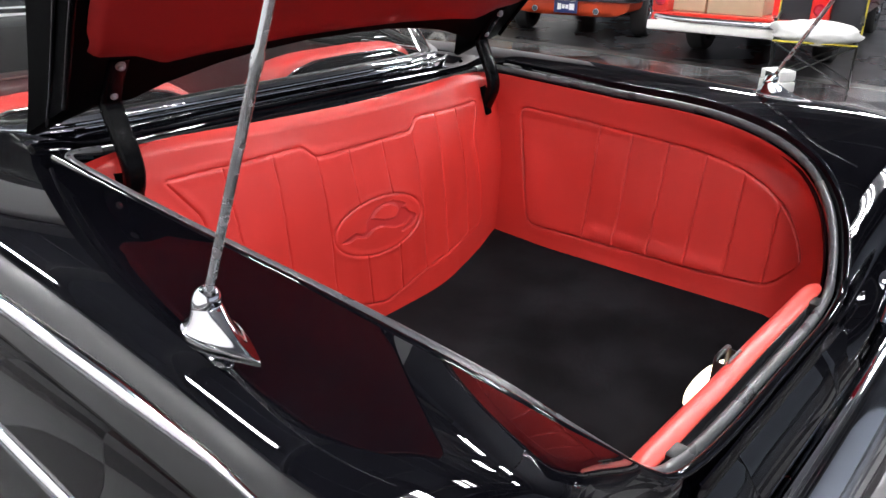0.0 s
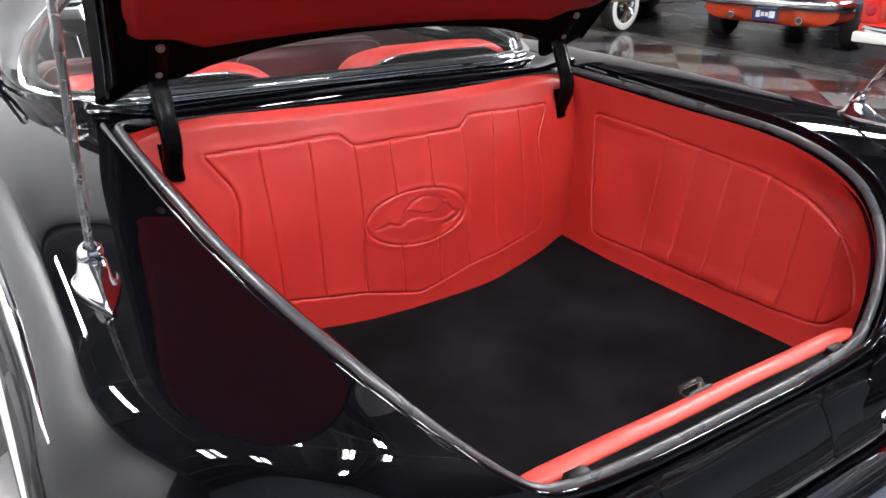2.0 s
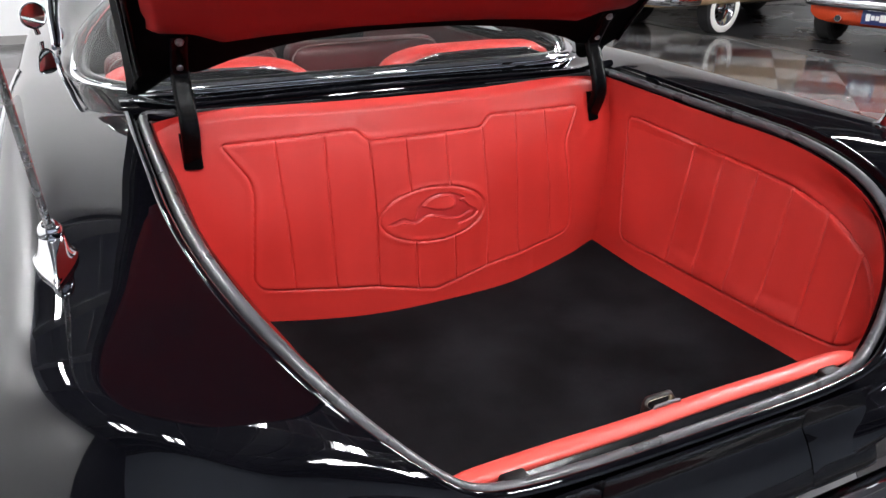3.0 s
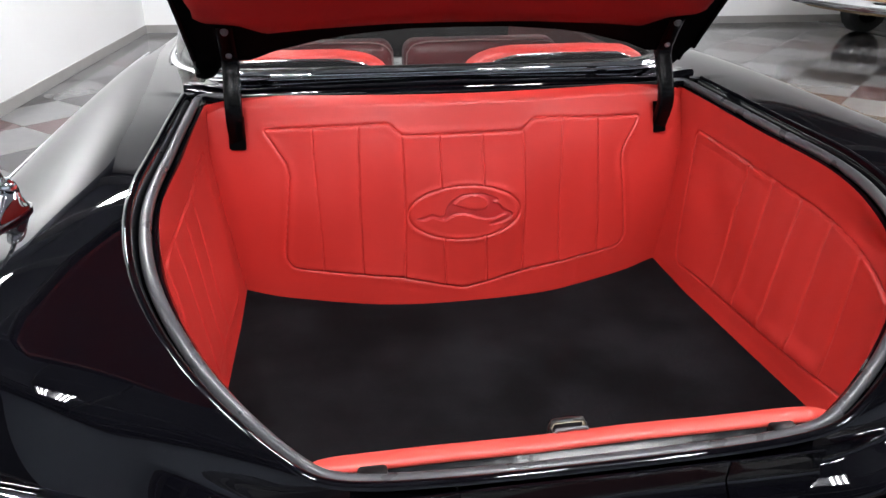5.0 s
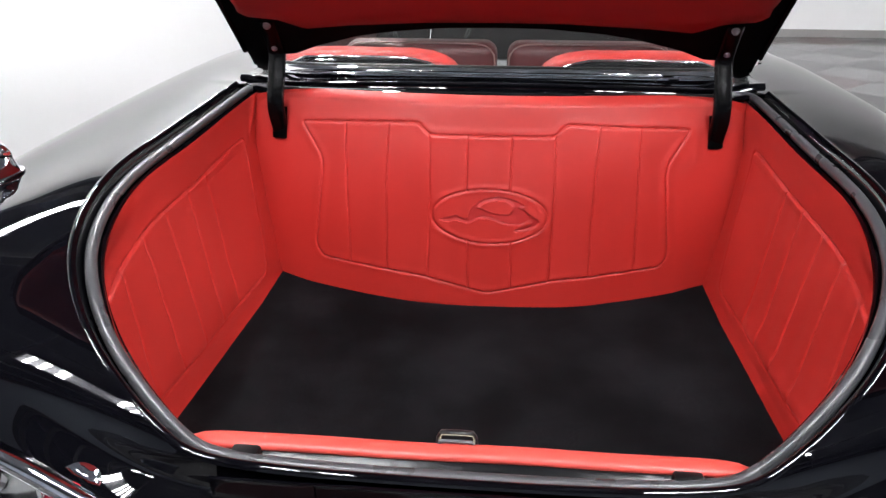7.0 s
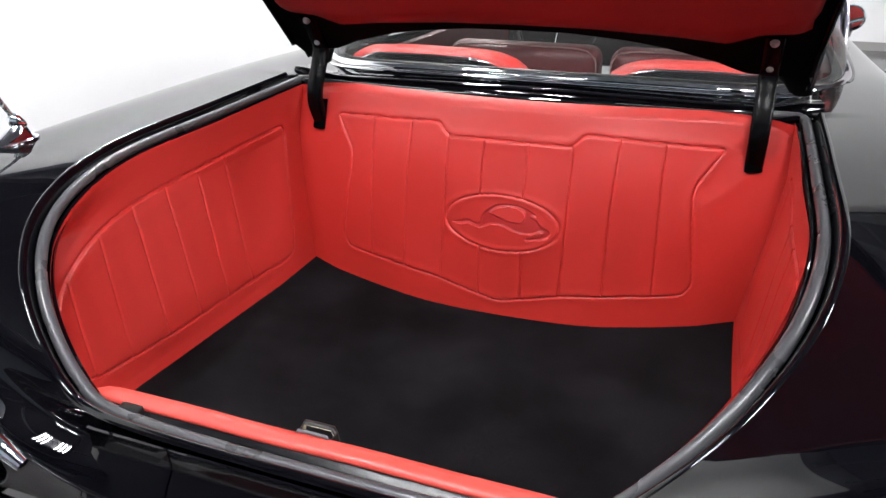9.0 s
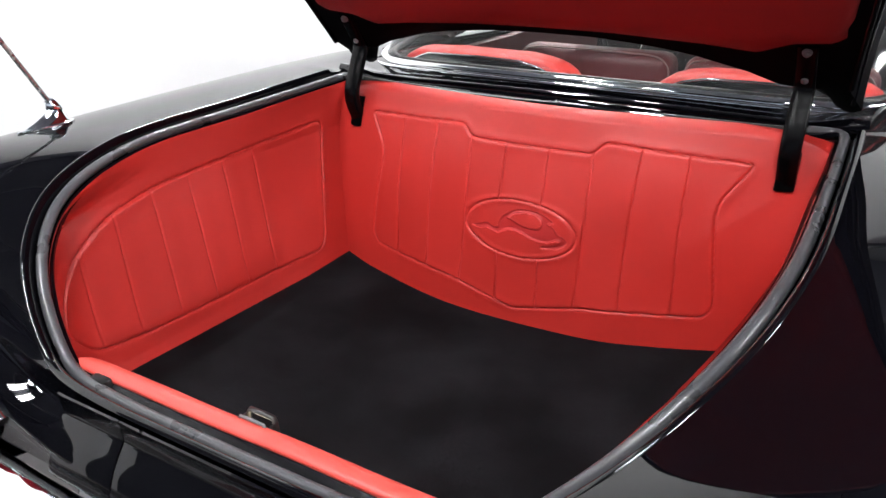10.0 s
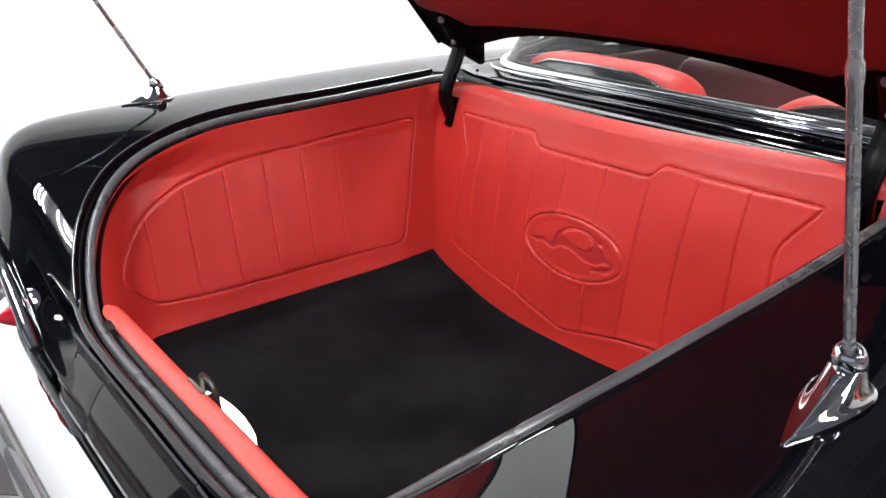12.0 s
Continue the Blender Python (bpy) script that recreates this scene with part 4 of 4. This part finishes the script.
PAD_X, PAD_Z = [0.105, 0.113, 0.13, 0.16, 0.20, 0.26, 0.50, 0.62, 0.655, 0.672], [1.03, 1.075, 1.105, 1.126, 1.139, 1.147, 1.149, 1.143, 1.125, 1.09]
SHELL_X, SHELL_Z = [0.125, 0.16, 0.20, 0.26, 0.40, 0.57, 0.63, 0.67], [1.075, 1.102, 1.121, 1.134, 1.137, 1.134, 1.11, 1.075]
for sg in (1, -1):
    seat = empty("rear_seat")
    seat.parent = car
    seat["label"] = "red vinyl rear seat with black chrome-edged shell"
    pad = []
    for x in np.linspace(0.105, 0.672, 60):
        zt = np.interp(x, PAD_X, PAD_Z)
        pad.append([(sg * x, y, z) for y, z in ((0.452, 0.95), (0.452, zt - 0.02), (0.457, zt - 0.008), (0.468, zt - 0.001), (0.50, zt + 0.003), (0.55, zt + 0.002), (0.585, zt - 0.008), (0.61, zt - 0.035), (0.62, 0.6))])
    sheet("seat_back", np.array(pad), VINYL, seat, "padded red seat back", flip=sg < 0, thick=0.006)
    cushion("seat_cushion", sg * 0.40 - 0.28, sg * 0.40 + 0.28, 0.62, 1.08, 0.5, 0.72, seat, "padded red cushion")
    xs = np.linspace(0.125, 0.67, 44)
    top = np.interp(xs, SHELL_X, SHELL_Z)
    sh = np.array([[(sg * x, 0.448 - 0.13 * (1 - k) ** 1.4, 1.07 + (zt - 1.07) * (0.15 + 0.85 * k ** 0.75)) for k in np.linspace(0, 1, 10)] for x, zt in zip(xs, top)])
    sheet("seat_shell", sh, PAINT, seat, "glossy black rear shell", flip=sg < 0, thick=0.004)
    tube("shell_trim", [(sg * x, 0.447, zt + 0.001) for x, zt in zip(xs, top)], 0.0042, CHROME, seat, "chrome edge strip", sides=8)
tube("shelf_rod", [(-0.15, 0.435, 1.086), (0.15, 0.435, 1.086)], 0.005, CHROME, car, "thin chrome rod between the rear seats", sides=8)
for x0, x1 in ((-0.63, -0.028), (0.012, 0.633)):
    seat = empty("front_seat")
    seat.parent = car
    seat["label"] = "burgundy front seat darkened for the dim cabin, with a thin bright edge"
    cushion("seat_back", x0, x1, 1.20, 1.36, 0.55, 1.062, seat, "padded seat back in dimmed burgundy", mat=VINYL_DIM, bev=0.05)
    cushion("seat_cushion", x0 + 0.02, x1 - 0.02, 1.34, 1.85, 0.5, 0.7, seat, "padded cushion in dimmed burgundy", mat=VINYL_DIM)
    edge = spline([(x0 + 0.006, 0.60), (x0 + 0.006, 0.96), (x0 + 0.02, 1.03), (x0 + 0.07, 1.056), (x0 + 0.2, 1.06), (x1 - 0.2, 1.06), (x1 - 0.07, 1.056), (x1 - 0.02, 1.03), (x1 - 0.006, 0.96), (x1 - 0.006, 0.60)], 6)
    tube("edge_piping", [(p[0], 1.216, p[1]) for p in edge], 0.003, PIPING, seat, "thin pale piping", sides=6, up=(0, 1, 0))
for sg in (1, -1):
    m = Matrix.Translation((sg * 0.828, 1.60, 1.166)) @ look((0, 0, 0), (sg * 0.34, 1, 0.05)).to_3x3().to_4x4()
    mir = lathe("door_mirror", [(0.0, 0.004), (0.040, 0.004), (0.043, 0.010), (0.047, 0.008), (0.048, 0.0), (0.042, -0.02), (0.024, -0.032), (0.0, -0.036)], CHROME, car, m, 28, "round chrome door mirror")
    tube("mirror_arm", [(sg * 0.834, 1.62, 1.14), (sg * 0.825, 1.625, 1.095)], 0.012, CHROME, mir, sides=8, up=(0, 1, 0))

# ---- tail: bumper, lamps, wheels ----
for sg in (1, -1):
    lipc = spline([(sg * x, y - 0.004, z) for x, y, z in ((0.415, -1.064, 0.79), (0.487, -1.063, 0.839), (0.565, -1.062, 0.89), (0.641, -1.058, 0.923), (0.73, -1.042, 0.948), (0.826, -1.015, 0.960), (0.895, -0.965, 0.958), (0.912, -0.90, 0.94))], 8)
    tube("fin_trim", lipc, np.interp(np.linspace(0, 1, len(lipc)), [0, 0.06, 0.3, 1], [0.012, 0.016, 0.013, 0.010]), CHROME, car, "chrome edge above the tail lights", sides=12)
    for k, (x, y, z) in enumerate(((0.510, -1.036, 0.822), (0.640, -1.034, 0.858), (0.765, -1.016, 0.884))):
        m = Matrix.Translation((sg * x, y, z)) @ look((0, 0, 0), (0, 1, 0)).to_3x3().to_4x4()
        b = lathe("tail_light", [(0.030, 0.0), (0.040, 0.012), (0.048, 0.010), (0.051, 0.0), (0.051, -0.04)], CHROME, car, m, 28, "round tail light with chrome bezel")
        lathe("lens", [(0.0, 0.068), (0.007, 0.066), (0.013, 0.058), (0.022, 0.042), (0.031, 0.026), (0.037, 0.010)], LENS, b, m, 28, "red ribbed lens")
# bumper: a wrapped chrome pressing with a turned-in top edge
spine = spline([(-0.96, -0.55, 0), (-0.96, -0.85, 0), (-0.92, -1.0, 0), (-0.78, -1.05, 0), (-0.5, -1.062, 0), (0, -1.066, 0), (0.5, -1.062, 0), (0.78, -1.05, 0), (0.92, -1.0, 0), (0.96, -0.85, 0), (0.96, -0.55, 0)], 8)
tt = np.gradient(spine, axis=0)
nn = np.stack([tt[:, 1], -tt[:, 0], 0 * tt[:, 0]], 1)
nn /= np.linalg.norm(nn, axis=1, keepdims=True)
prof = spline([(-0.03, 0.66), (-0.012, 0.684), (0.008, 0.689), (0.035, 0.672), (0.07, 0.63), (0.09, 0.57), (0.085, 0.50), (0.055, 0.45), (0.01, 0.43), (-0.03, 0.44)], 4)
g = np.array([[p + n * a + np.array([0, 0, b]) for a, b in prof[:, :2]] for p, n in zip(spine, nn)])
sheet("bumper", g, CHROME, car, "broad wrapped chrome rear bumper", thick=0.004)
# seams of the plate door in the tail, laid on the panel
bpy.context.view_layer.update()


def on_tail(x, z):
    """The tail panel's outer point at this x and height."""
    side = bpy.data.objects["quarter_panel" if x >= 0 else "quarter_panel.001"]
    ok, at, _, _ = side.ray_cast(Vector((x, -1.6, z + 0.35)), Vector((0, 0.86, -0.51)).normalized())
    return at


def tail_plate(x0, x1, label):
    """A creased panel between the opening and the bumper, set off by open gaps."""
    prof = [(-1.0185, 0.846), (-1.0165, 0.836), (-1.0150, 0.815), (-1.0158, 0.808), (-1.0185, 0.803), (-1.030, 0.790), (-1.0445, 0.768), (-1.0575, 0.740), (-1.0605, 0.728), (-1.058, 0.722)]
    g = []
    for u in np.linspace(0, 1, 15):
        x = x0 + (x1 - x0) * u
        ease = 0.0012 * (abs(2 * u - 1) ** 14)
        g.append([(x - 0.05 * (0.808 - min(z, 0.808)) * (1 if x > 0 else -1) * min(1, abs(x) / 0.19), y + ease, z) for y, z in prof])
    return sheet("tail_plate", np.array(g), PAINT, car, label, thick=0.004)


for x0, x1 in ((-0.1865, 0.1865), (0.190, 0.330), (-0.330, -0.190)):
    tail_plate(x0, x1, "creased glossy black panel in the tail")
tube("door_gap", [on_tail(x, 0.72) for x in np.linspace(-0.34, 0.34, 21)], 0.0028, SLOT, car, sides=6)


def wheel(parent, x, y, z, r=0.34, w=0.2, white=False, name="wheel"):
    m = Matrix.Translation((x, y, z)) @ pose(0, 0, 0, 0, 90, 0)
    t = lathe(name, [(r * 0.62, -w * 0.42), (r * 0.72, -w * 0.5), (r * 0.93, -w * 0.48), (r, -w * 0.36), (r, w * 0.36), (r * 0.93, w * 0.48), (r * 0.72, w * 0.5), (r * 0.62, w * 0.42)], TYRE, parent, m, 36, "black tyre")
    for s in (1, -1):
        lathe("rim", [(r * 0.64, s * w * 0.40), (r * 0.60, s * w * 0.44), (r * 0.52, s * w * 0.30), (r * 0.3, s * w * 0.28), (r * 0.2, s * w * 0.40), (0.0, s * w * 0.42)], CHROME, t, m, 28, "chrome wheel rim")
        if white:
            lathe("whitewall", [(r * 0.88, s * w * 0.505), (r * 0.66, s * w * 0.515)], WHITEWALL, t, m, 36, "white tyre band")
    return t


for sg in (1, -1):
    wheel(car, sg * 0.80, -0.30, 0.34)
    wheel(car, sg * 0.80, 2.95, 0.34)

# ---- other cars in the showroom ----
def profile_ring(hw, zb, zt, n=22, p=3.2):
    """A rounded closed section in (y, z)."""
    out = []
    for k in range(n):
        a = 2 * math.pi * k / n
        c, q = math.cos(a), math.sin(a)
        out.append((hw * (abs(c) ** (2 / p)) * (1 if c >= 0 else -1), (zb + zt) / 2 + (zt - zb) / 2 * (abs(q) ** (2 / p)) * (1 if q >= 0 else -1)))
    return out


def loft(name, stations, mat, parent, label, p=3.2):
    v, f, n = [], [], 22
    for x, hw, zb, zt in stations:
        v += [(x, y, z) for y, z in profile_ring(hw, zb, zt, n, p)]
    for i in range(len(stations) - 1):
        for k in range(n):
            k2 = (k + 1) % n
            f.append((i * n + k, (i + 1) * n + k, (i + 1) * n + k2, i * n + k2))
    f += [tuple(range(n)), tuple((len(stations) - 1) * n + k for k in range(n))[::-1]]
    return mesh_ob(name, v, f, mat, parent, label, sharp=50)


def side_wheel(parent, x, y, r, w, white):
    """A wheel whose axle lies along local y."""
    m = Matrix.Translation((x, y, r)) @ pose(0, 0, 0, 90, 0, 0)
    t = lathe("wheel", [(r * 0.62, -w * 0.42), (r * 0.72, -w * 0.5), (r * 0.93, -w * 0.48), (r, -w * 0.36), (r, w * 0.36), (r * 0.93, w * 0.48), (r * 0.72, w * 0.5), (r * 0.62, w * 0.42)], TYRE, parent, m, 40, "black tyre")
    s = 1 if y < 0 else -1
    lathe("rim", [(r * 0.64, s * w * 0.40), (r * 0.61, s * w * 0.46), (r * 0.56, s * w * 0.36), (r * 0.50, s * w * 0.20), (r * 0.2, s * w * 0.24), (r * 0.14, s * w * 0.40), (0.0, s * w * 0.42)], CHROME, t, m, 32, "polished wheel rim")
    if white:
        lathe("whitewall", [(r * 0.91, s * w * 0.50), (r * 0.88, s * w * 0.525), (r * 0.67, s * w * 0.525), (r * 0.65, s * w * 0.49)], WHITEWALL, t, m, 40, "white tyre band")
    else:
        for k in range(5):
            a = 2 * math.pi * k / 5
            d, e = Vector((math.cos(a), math.sin(a), 0)), Vector((-math.sin(a), math.cos(a), 0))
            v = []
            for rr, ww in ((r * 0.12, 0.034), (r * 0.58, 0.026)):
                for zz in (s * w * 0.30, s * w * 0.44):
                    for q in (-1, 1):
                        v.append(m @ (d * rr + e * ww * q + Vector((0, 0, zz))))
            mesh_ob("spoke", v, [(0, 1, 3, 2), (4, 6, 7, 5), (0, 2, 6, 4), (1, 5, 7, 3), (2, 3, 7, 6), (0, 4, 5, 1)], CHROME, t, "polished spoke", smooth=False)
    return t


def show_car(label, paint, at, heading, white=False, low=0.30, tail=0.85, wide=0.90, bumper_z=0.48, gap=0.72, exhausts=False, plate=False, bed=False):
    c = tagged(empty("car"), label, "car", group="parked show cars")
    c.matrix_basis = pose(at[0], at[1], 0.003, 0, 0, heading)
    f = 2.9
    if bed:
        # open load bed at the tail
        loft("body", [(-tail, wide * 0.95, low, 0.555), (-tail + 0.03, wide, low - 0.02, 0.565), (0.0, wide, low - 0.02, 0.565), (0.1, wide, low - 0.02, 0.95), (f * 0.5, wide, low - 0.04, 0.95), (f, wide, low, 0.92), (f + 0.6, wide * 0.95, low + 0.05, 0.86), (f + 0.75, wide * 0.85, low + 0.12, 0.80)], paint, c, "polished red body with an open load bed", 9)
        for s in (-1, 1):
            part("bed_side", box_bm(-tail + 0.01, 0.1, s * (wide - 0.09) - 0.09, s * (wide - 0.09) + 0.09, 0.55, 0.95, 0.03, 3), paint, c, "red bed side")
        part("valance", box_bm(-tail - 0.09, -tail - 0.01, -wide, wide, 0.375, 0.475, 0.02, 3), WHITEWALL, c, "white lower bumper face")
    else:
        loft("body", [(-tail, wide * 0.80, low + 0.10, 0.78), (-tail + 0.06, wide * 0.93, low + 0.02, 0.88), (-tail + 0.35, wide, low, 0.93), (0.0, wide, low - 0.02, 0.95), (f * 0.5, wide, low - 0.04, 0.95), (f, wide, low, 0.92), (f + 0.6, wide * 0.95, low + 0.05, 0.86), (f + 0.75, wide * 0.85, low + 0.12, 0.80)], paint, c, "polished car body", 4.5)
    loft("cabin", [(0.15, wide * 0.62, 0.85, 0.97), (0.55, wide * 0.70, 0.85, 1.33), (1.4, wide * 0.72, 0.85, 1.40), (2.0, wide * 0.70, 0.85, 1.33), (2.5, wide * 0.68, 0.85, 0.97)], DARK, c, "dark glazed cabin", 3.5)
    loft("roof", [(0.62, wide * 0.62, 1.30, 1.36), (1.0, wide * 0.68, 1.34, 1.42), (1.6, wide * 0.68, 1.34, 1.42), (1.9, wide * 0.62, 1.30, 1.36)], paint, c, "painted roof", 3.0)
    pth = spline([(-tail + 0.45, -wide - 0.03, bumper_z), (-tail + 0.05, -wide * 0.97, bumper_z), (-tail - 0.08, -wide * 0.6, bumper_z), (-tail - 0.10, 0, bumper_z), (-tail - 0.08, wide * 0.6, bumper_z), (-tail + 0.05, wide * 0.97, bumper_z), (-tail + 0.45, wide + 0.03, bumper_z)], 6)
    tube("bumper", pth, 0.035 if bed else 0.07, CHROME, c, "chrome rear bumper", sides=14, squash=(0.6, 1.0))
    for y in (-gap, gap):
        for x in (0.0, f):
            side_wheel(c, x, y, 0.335, 0.22, white)
    for y in (-0.62, 0.62):
        lathe("tail_light", [(0.0, 0.03), (0.04, 0.025), (0.06, 0.0)], LENS, c, Matrix.Translation((-tail + 0.01, y * (1.3 if bed else 1), 0.68)) @ look((0, 0, 0), (1, 0, 0)).to_3x3().to_4x4(), 20, "red tail light")
    if exhausts:
        for y in (-0.42, 0.42):
            tube("exhaust_tip", [(-tail - 0.06, y, low + 0.10), (-tail + 0.25, y, low + 0.11)], 0.041, CHROME, c, "polished exhaust tip", sides=14, up=(0, 0, 1))
            tube("exhaust_bore", [(-tail - 0.064, y, low + 0.10), (-tail - 0.058, y, low + 0.10)], 0.034, TYRE, c, "dark disc in the exhaust mouth", sides=14, up=(0, 0, 1))
    if plate:
        pl = part("plate", box_bm(-tail - 0.035, -tail - 0.02, -0.16, 0.16, low + 0.06, low + 0.22, 0.003), PLATE_BLUE, c, "dark blue plate with white bars")
        for k, (y0, y1, z0, z1) in enumerate(((-0.12, -0.05, 0.10, 0.18), (-0.04, 0.0, 0.115, 0.165), (0.01, 0.05, 0.115, 0.165), (0.06, 0.11, 0.10, 0.18))):
            part("bar", box_bm(-tail - 0.039, -tail - 0.0352, y0, y1, low + z0, low + z1), WALL, pl, "plain white bar")
    return c


show_car("orange vintage muscle car with chrome wheels and twin exhausts", ORANGE, (8.55, 4.62), 14, low=0.27, tail=0.78, bumper_z=0.56, gap=0.845, exhausts=True, plate=True)
show_car("tan vintage sedan with whitewall tyres", TAN, (7.15, 7.10), 9, white=True, low=0.36, tail=1.15, bumper_z=0.50)
show_car("red vintage pickup with open bed and chrome bumper", REDPAINT, (8.35, 2.02), 6, low=0.40, tail=1.35, bumper_z=0.505, bed=True)


def carton(x, y, z, w, d, h, rz):
    b = tagged(empty("carton"), "plain beige cardboard carton in the red pickup bed", "box", group="cartons")
    b.matrix_basis = pose(x, y, z, 0, 0, rz)
    part("carton_body", box_bm(-d / 2, d / 2, -w / 2, w / 2, 0, h, 0.004), CARD, b)
    part("packing_tape", box_bm(-d / 2 - 0.001, d / 2 + 0.001, -0.025, 0.025, h * 0.7, h + 0.001), TAPE, b, "brown packing tape")
    return b


for y, w in ((2.47, 0.36), (1.96, 0.58)):
    carton(7.36, y, 0.57, w, 0.42, 0.40, 6)


def folding_chair():
    c = tagged(empty("folding_chair"), "black folding camp chair holding a white cloth", "chair")
    c.matrix_basis = pose(6.95, 1.02, 0.0, 0, 0, 14)
    for sy in (-0.37, 0.37):
        tube("leg", [(-0.24, sy, 0.01), (0.22, sy, 0.42)], 0.011, SATIN, c, sides=8, up=(0, 1, 0))
        tube("leg", [(0.24, sy, 0.01), (-0.22, sy, 0.42)], 0.011, SATIN, c, sides=8, up=(0, 1, 0))
        tube("back_post", [(0.22, sy, 0.01), (0.25, sy, 0.88)], 0.011, SATIN, c, sides=8, up=(0, 1, 0))
        tube("armrest", [(-0.24, sy, 0.62), (0.24, sy, 0.64)], 0.016, SATIN, c, sides=8)
    for sx in (-0.24, 0.24):
        tube("brace", [(sx, -0.37, 0.02), (sx, 0.37, 0.42)], 0.009, SATIN, c, sides=8)
        tube("brace", [(sx, 0.37, 0.02), (sx, -0.37, 0.42)], 0.009, SATIN, c, sides=8)
    g = np.array([[(x, y, 0.43 - 0.05 * math.cos(x * 6) * math.cos(y * 5)) for y in np.linspace(-0.37, 0.37, 10)] for x in np.linspace(-0.24, 0.24, 10)])
    sheet("seat", g, CLOTH_BLACK, c, "black cloth seat", thick=0.01)
    g = np.array([[(0.24 + 0.03 * math.cos(y * 5), y, z) for y in np.linspace(-0.37, 0.37, 10)] for z in np.linspace(0.48, 0.88, 8)])
    sheet("backrest", g, CLOTH_BLACK, c, "black cloth backrest", thick=0.01)
    for sy in (-0.385, 0.385):
        tube("trim_band", [(0.245, sy, 0.46), (0.255, sy, 0.89)], 0.012, TRIM_YELLOW, c, "yellow edge band", sides=8, up=(0, 1, 0))
    tube("trim_band", [(-0.25, -0.37, 0.425), (-0.25, 0.37, 0.425)], 0.009, TRIM_YELLOW, c, "yellow edge band", sides=8)
    return c


folding_chair()


def cloth_heap():
    n, m = 26, 18
    v = []
    for i in range(m):
        a = math.pi * (i / (m - 1) - 0.5)
        for k in range(n):
            b = 2 * math.pi * k / n
            d = Vector((math.cos(a) * math.cos(b), math.cos(a) * math.sin(b), math.sin(a)))
            q = 1 + 0.22 * noise.noise(d * 2.6 + Vector((3, 1, 4))) + 0.08 * noise.noise(d * 8)
            v.append((6.88 + d.x * 0.24 * q, 1.02 + d.y * 0.41 * q, 0.50 + d.z * 0.115 * q))
    f = [(i * n + k, i * n + (k + 1) % n, (i + 1) * n + (k + 1) % n, (i + 1) * n + k) for i in range(m - 1) for k in range(n)]
    ob = mesh_ob("white_cloth", v, f, CLOTH_WHITE)
    tagged(ob, "crumpled white cloth lying on the folding chair", "cloth")


cloth_heap()
dev = tagged(empty("utility_box"), "white plastic utility box standing on the floor", "box")
dev.matrix_basis = pose(6.42, 1.14, 0.0, 0, 0, -30)
part("lower_case", box_bm(-0.10, 0.10, -0.135, 0.135, 0.002, 0.10, 0.012), PLASTIC_WHITE, dev)
part("upper_case", box_bm(-0.095, 0.095, -0.13, 0.13, 0.105, 0.20, 0.012), PLASTIC_WHITE, dev)
part("dark_window", box_bm(-0.098, -0.094, -0.05, 0.06, 0.13, 0.18, 0.001), DARK, dev, "dark window in the case")

# ---- floor tiles ----
floor_ob = bpy.data.objects["floor"]
TILE, TURN_T = 0.61, radians(44.5)
ax, ay = Vector((math.cos(TURN_T), math.sin(TURN_T), 0)), Vector((-math.sin(TURN_T), math.cos(TURN_T), 0))


def tile_data(mat, name):
    bm = bmesh.new()
    h, b = TILE / 2 - 0.0008, 0.0015
    top = [bm.verts.new((ax * (s * (h - b)) + ay * (t * (h - b)))) for s, t in ((-1, -1), (1, -1), (1, 1), (-1, 1))]
    low = [bm.verts.new((ax * (s * h) + ay * (t * h)) + Vector((0, 0, -0.0035))) for s, t in ((-1, -1), (1, -1), (1, 1), (-1, 1))]
    bm.faces.new(top)
    for k in range(4):
        bm.faces.new((low[k], low[(k + 1) % 4], top[(k + 1) % 4], top[k]))
    me = bpy.data.meshes.new(name)
    bm.to_mesh(me)
    bm.free()
    me.materials.append(mat)
    return me


TILE_MESH = {k: tile_data(m, "tile_" + k) for k, m in (("light", TILE_LIGHT), ("dark", TILE_DARK), ("red", TILE_RED))}
rest = {"light": ([], []), "dark": ([], []), "red": ([], [])}
for i in range(-25, 45):
    for j in range(-30, 30):
        c = ax * ((i + 0.5) * TILE) + ay * ((j + 0.5) * TILE)
        if not (west_x(c.y) - 0.45 < c.x < 7.6 and ROOM["y0"] - 0.4 < c.y < north_y(c.x) + 0.45):
            continue
        kind = "light" if (i + j) % 2 == 0 else ("red" if (i // 2 + j) % 4 == 0 else "dark")
        near = (2.2 < c.x < 7.6 and 0.5 < c.y < 9.0) or (c.x < -1.1 and 3.4 < c.y < 9.4)
        if near:
            t = new("tile", TILE_MESH[kind])
            t.location = c
            t.parent = floor_ob
        else:
            v, f = rest[kind]
            k = len(v)
            v += [tuple(c + q.co) for q in TILE_MESH[kind].vertices]
            f += [tuple(k + a for a in p.vertices) for p in TILE_MESH[kind].polygons]
for kind, m in (("light", TILE_LIGHT), ("dark", TILE_DARK), ("red", TILE_RED)):
    ob = mesh_ob("tiles", *rest[kind], m, floor_ob, smooth=False)
    ob["kind"] = "stuff"
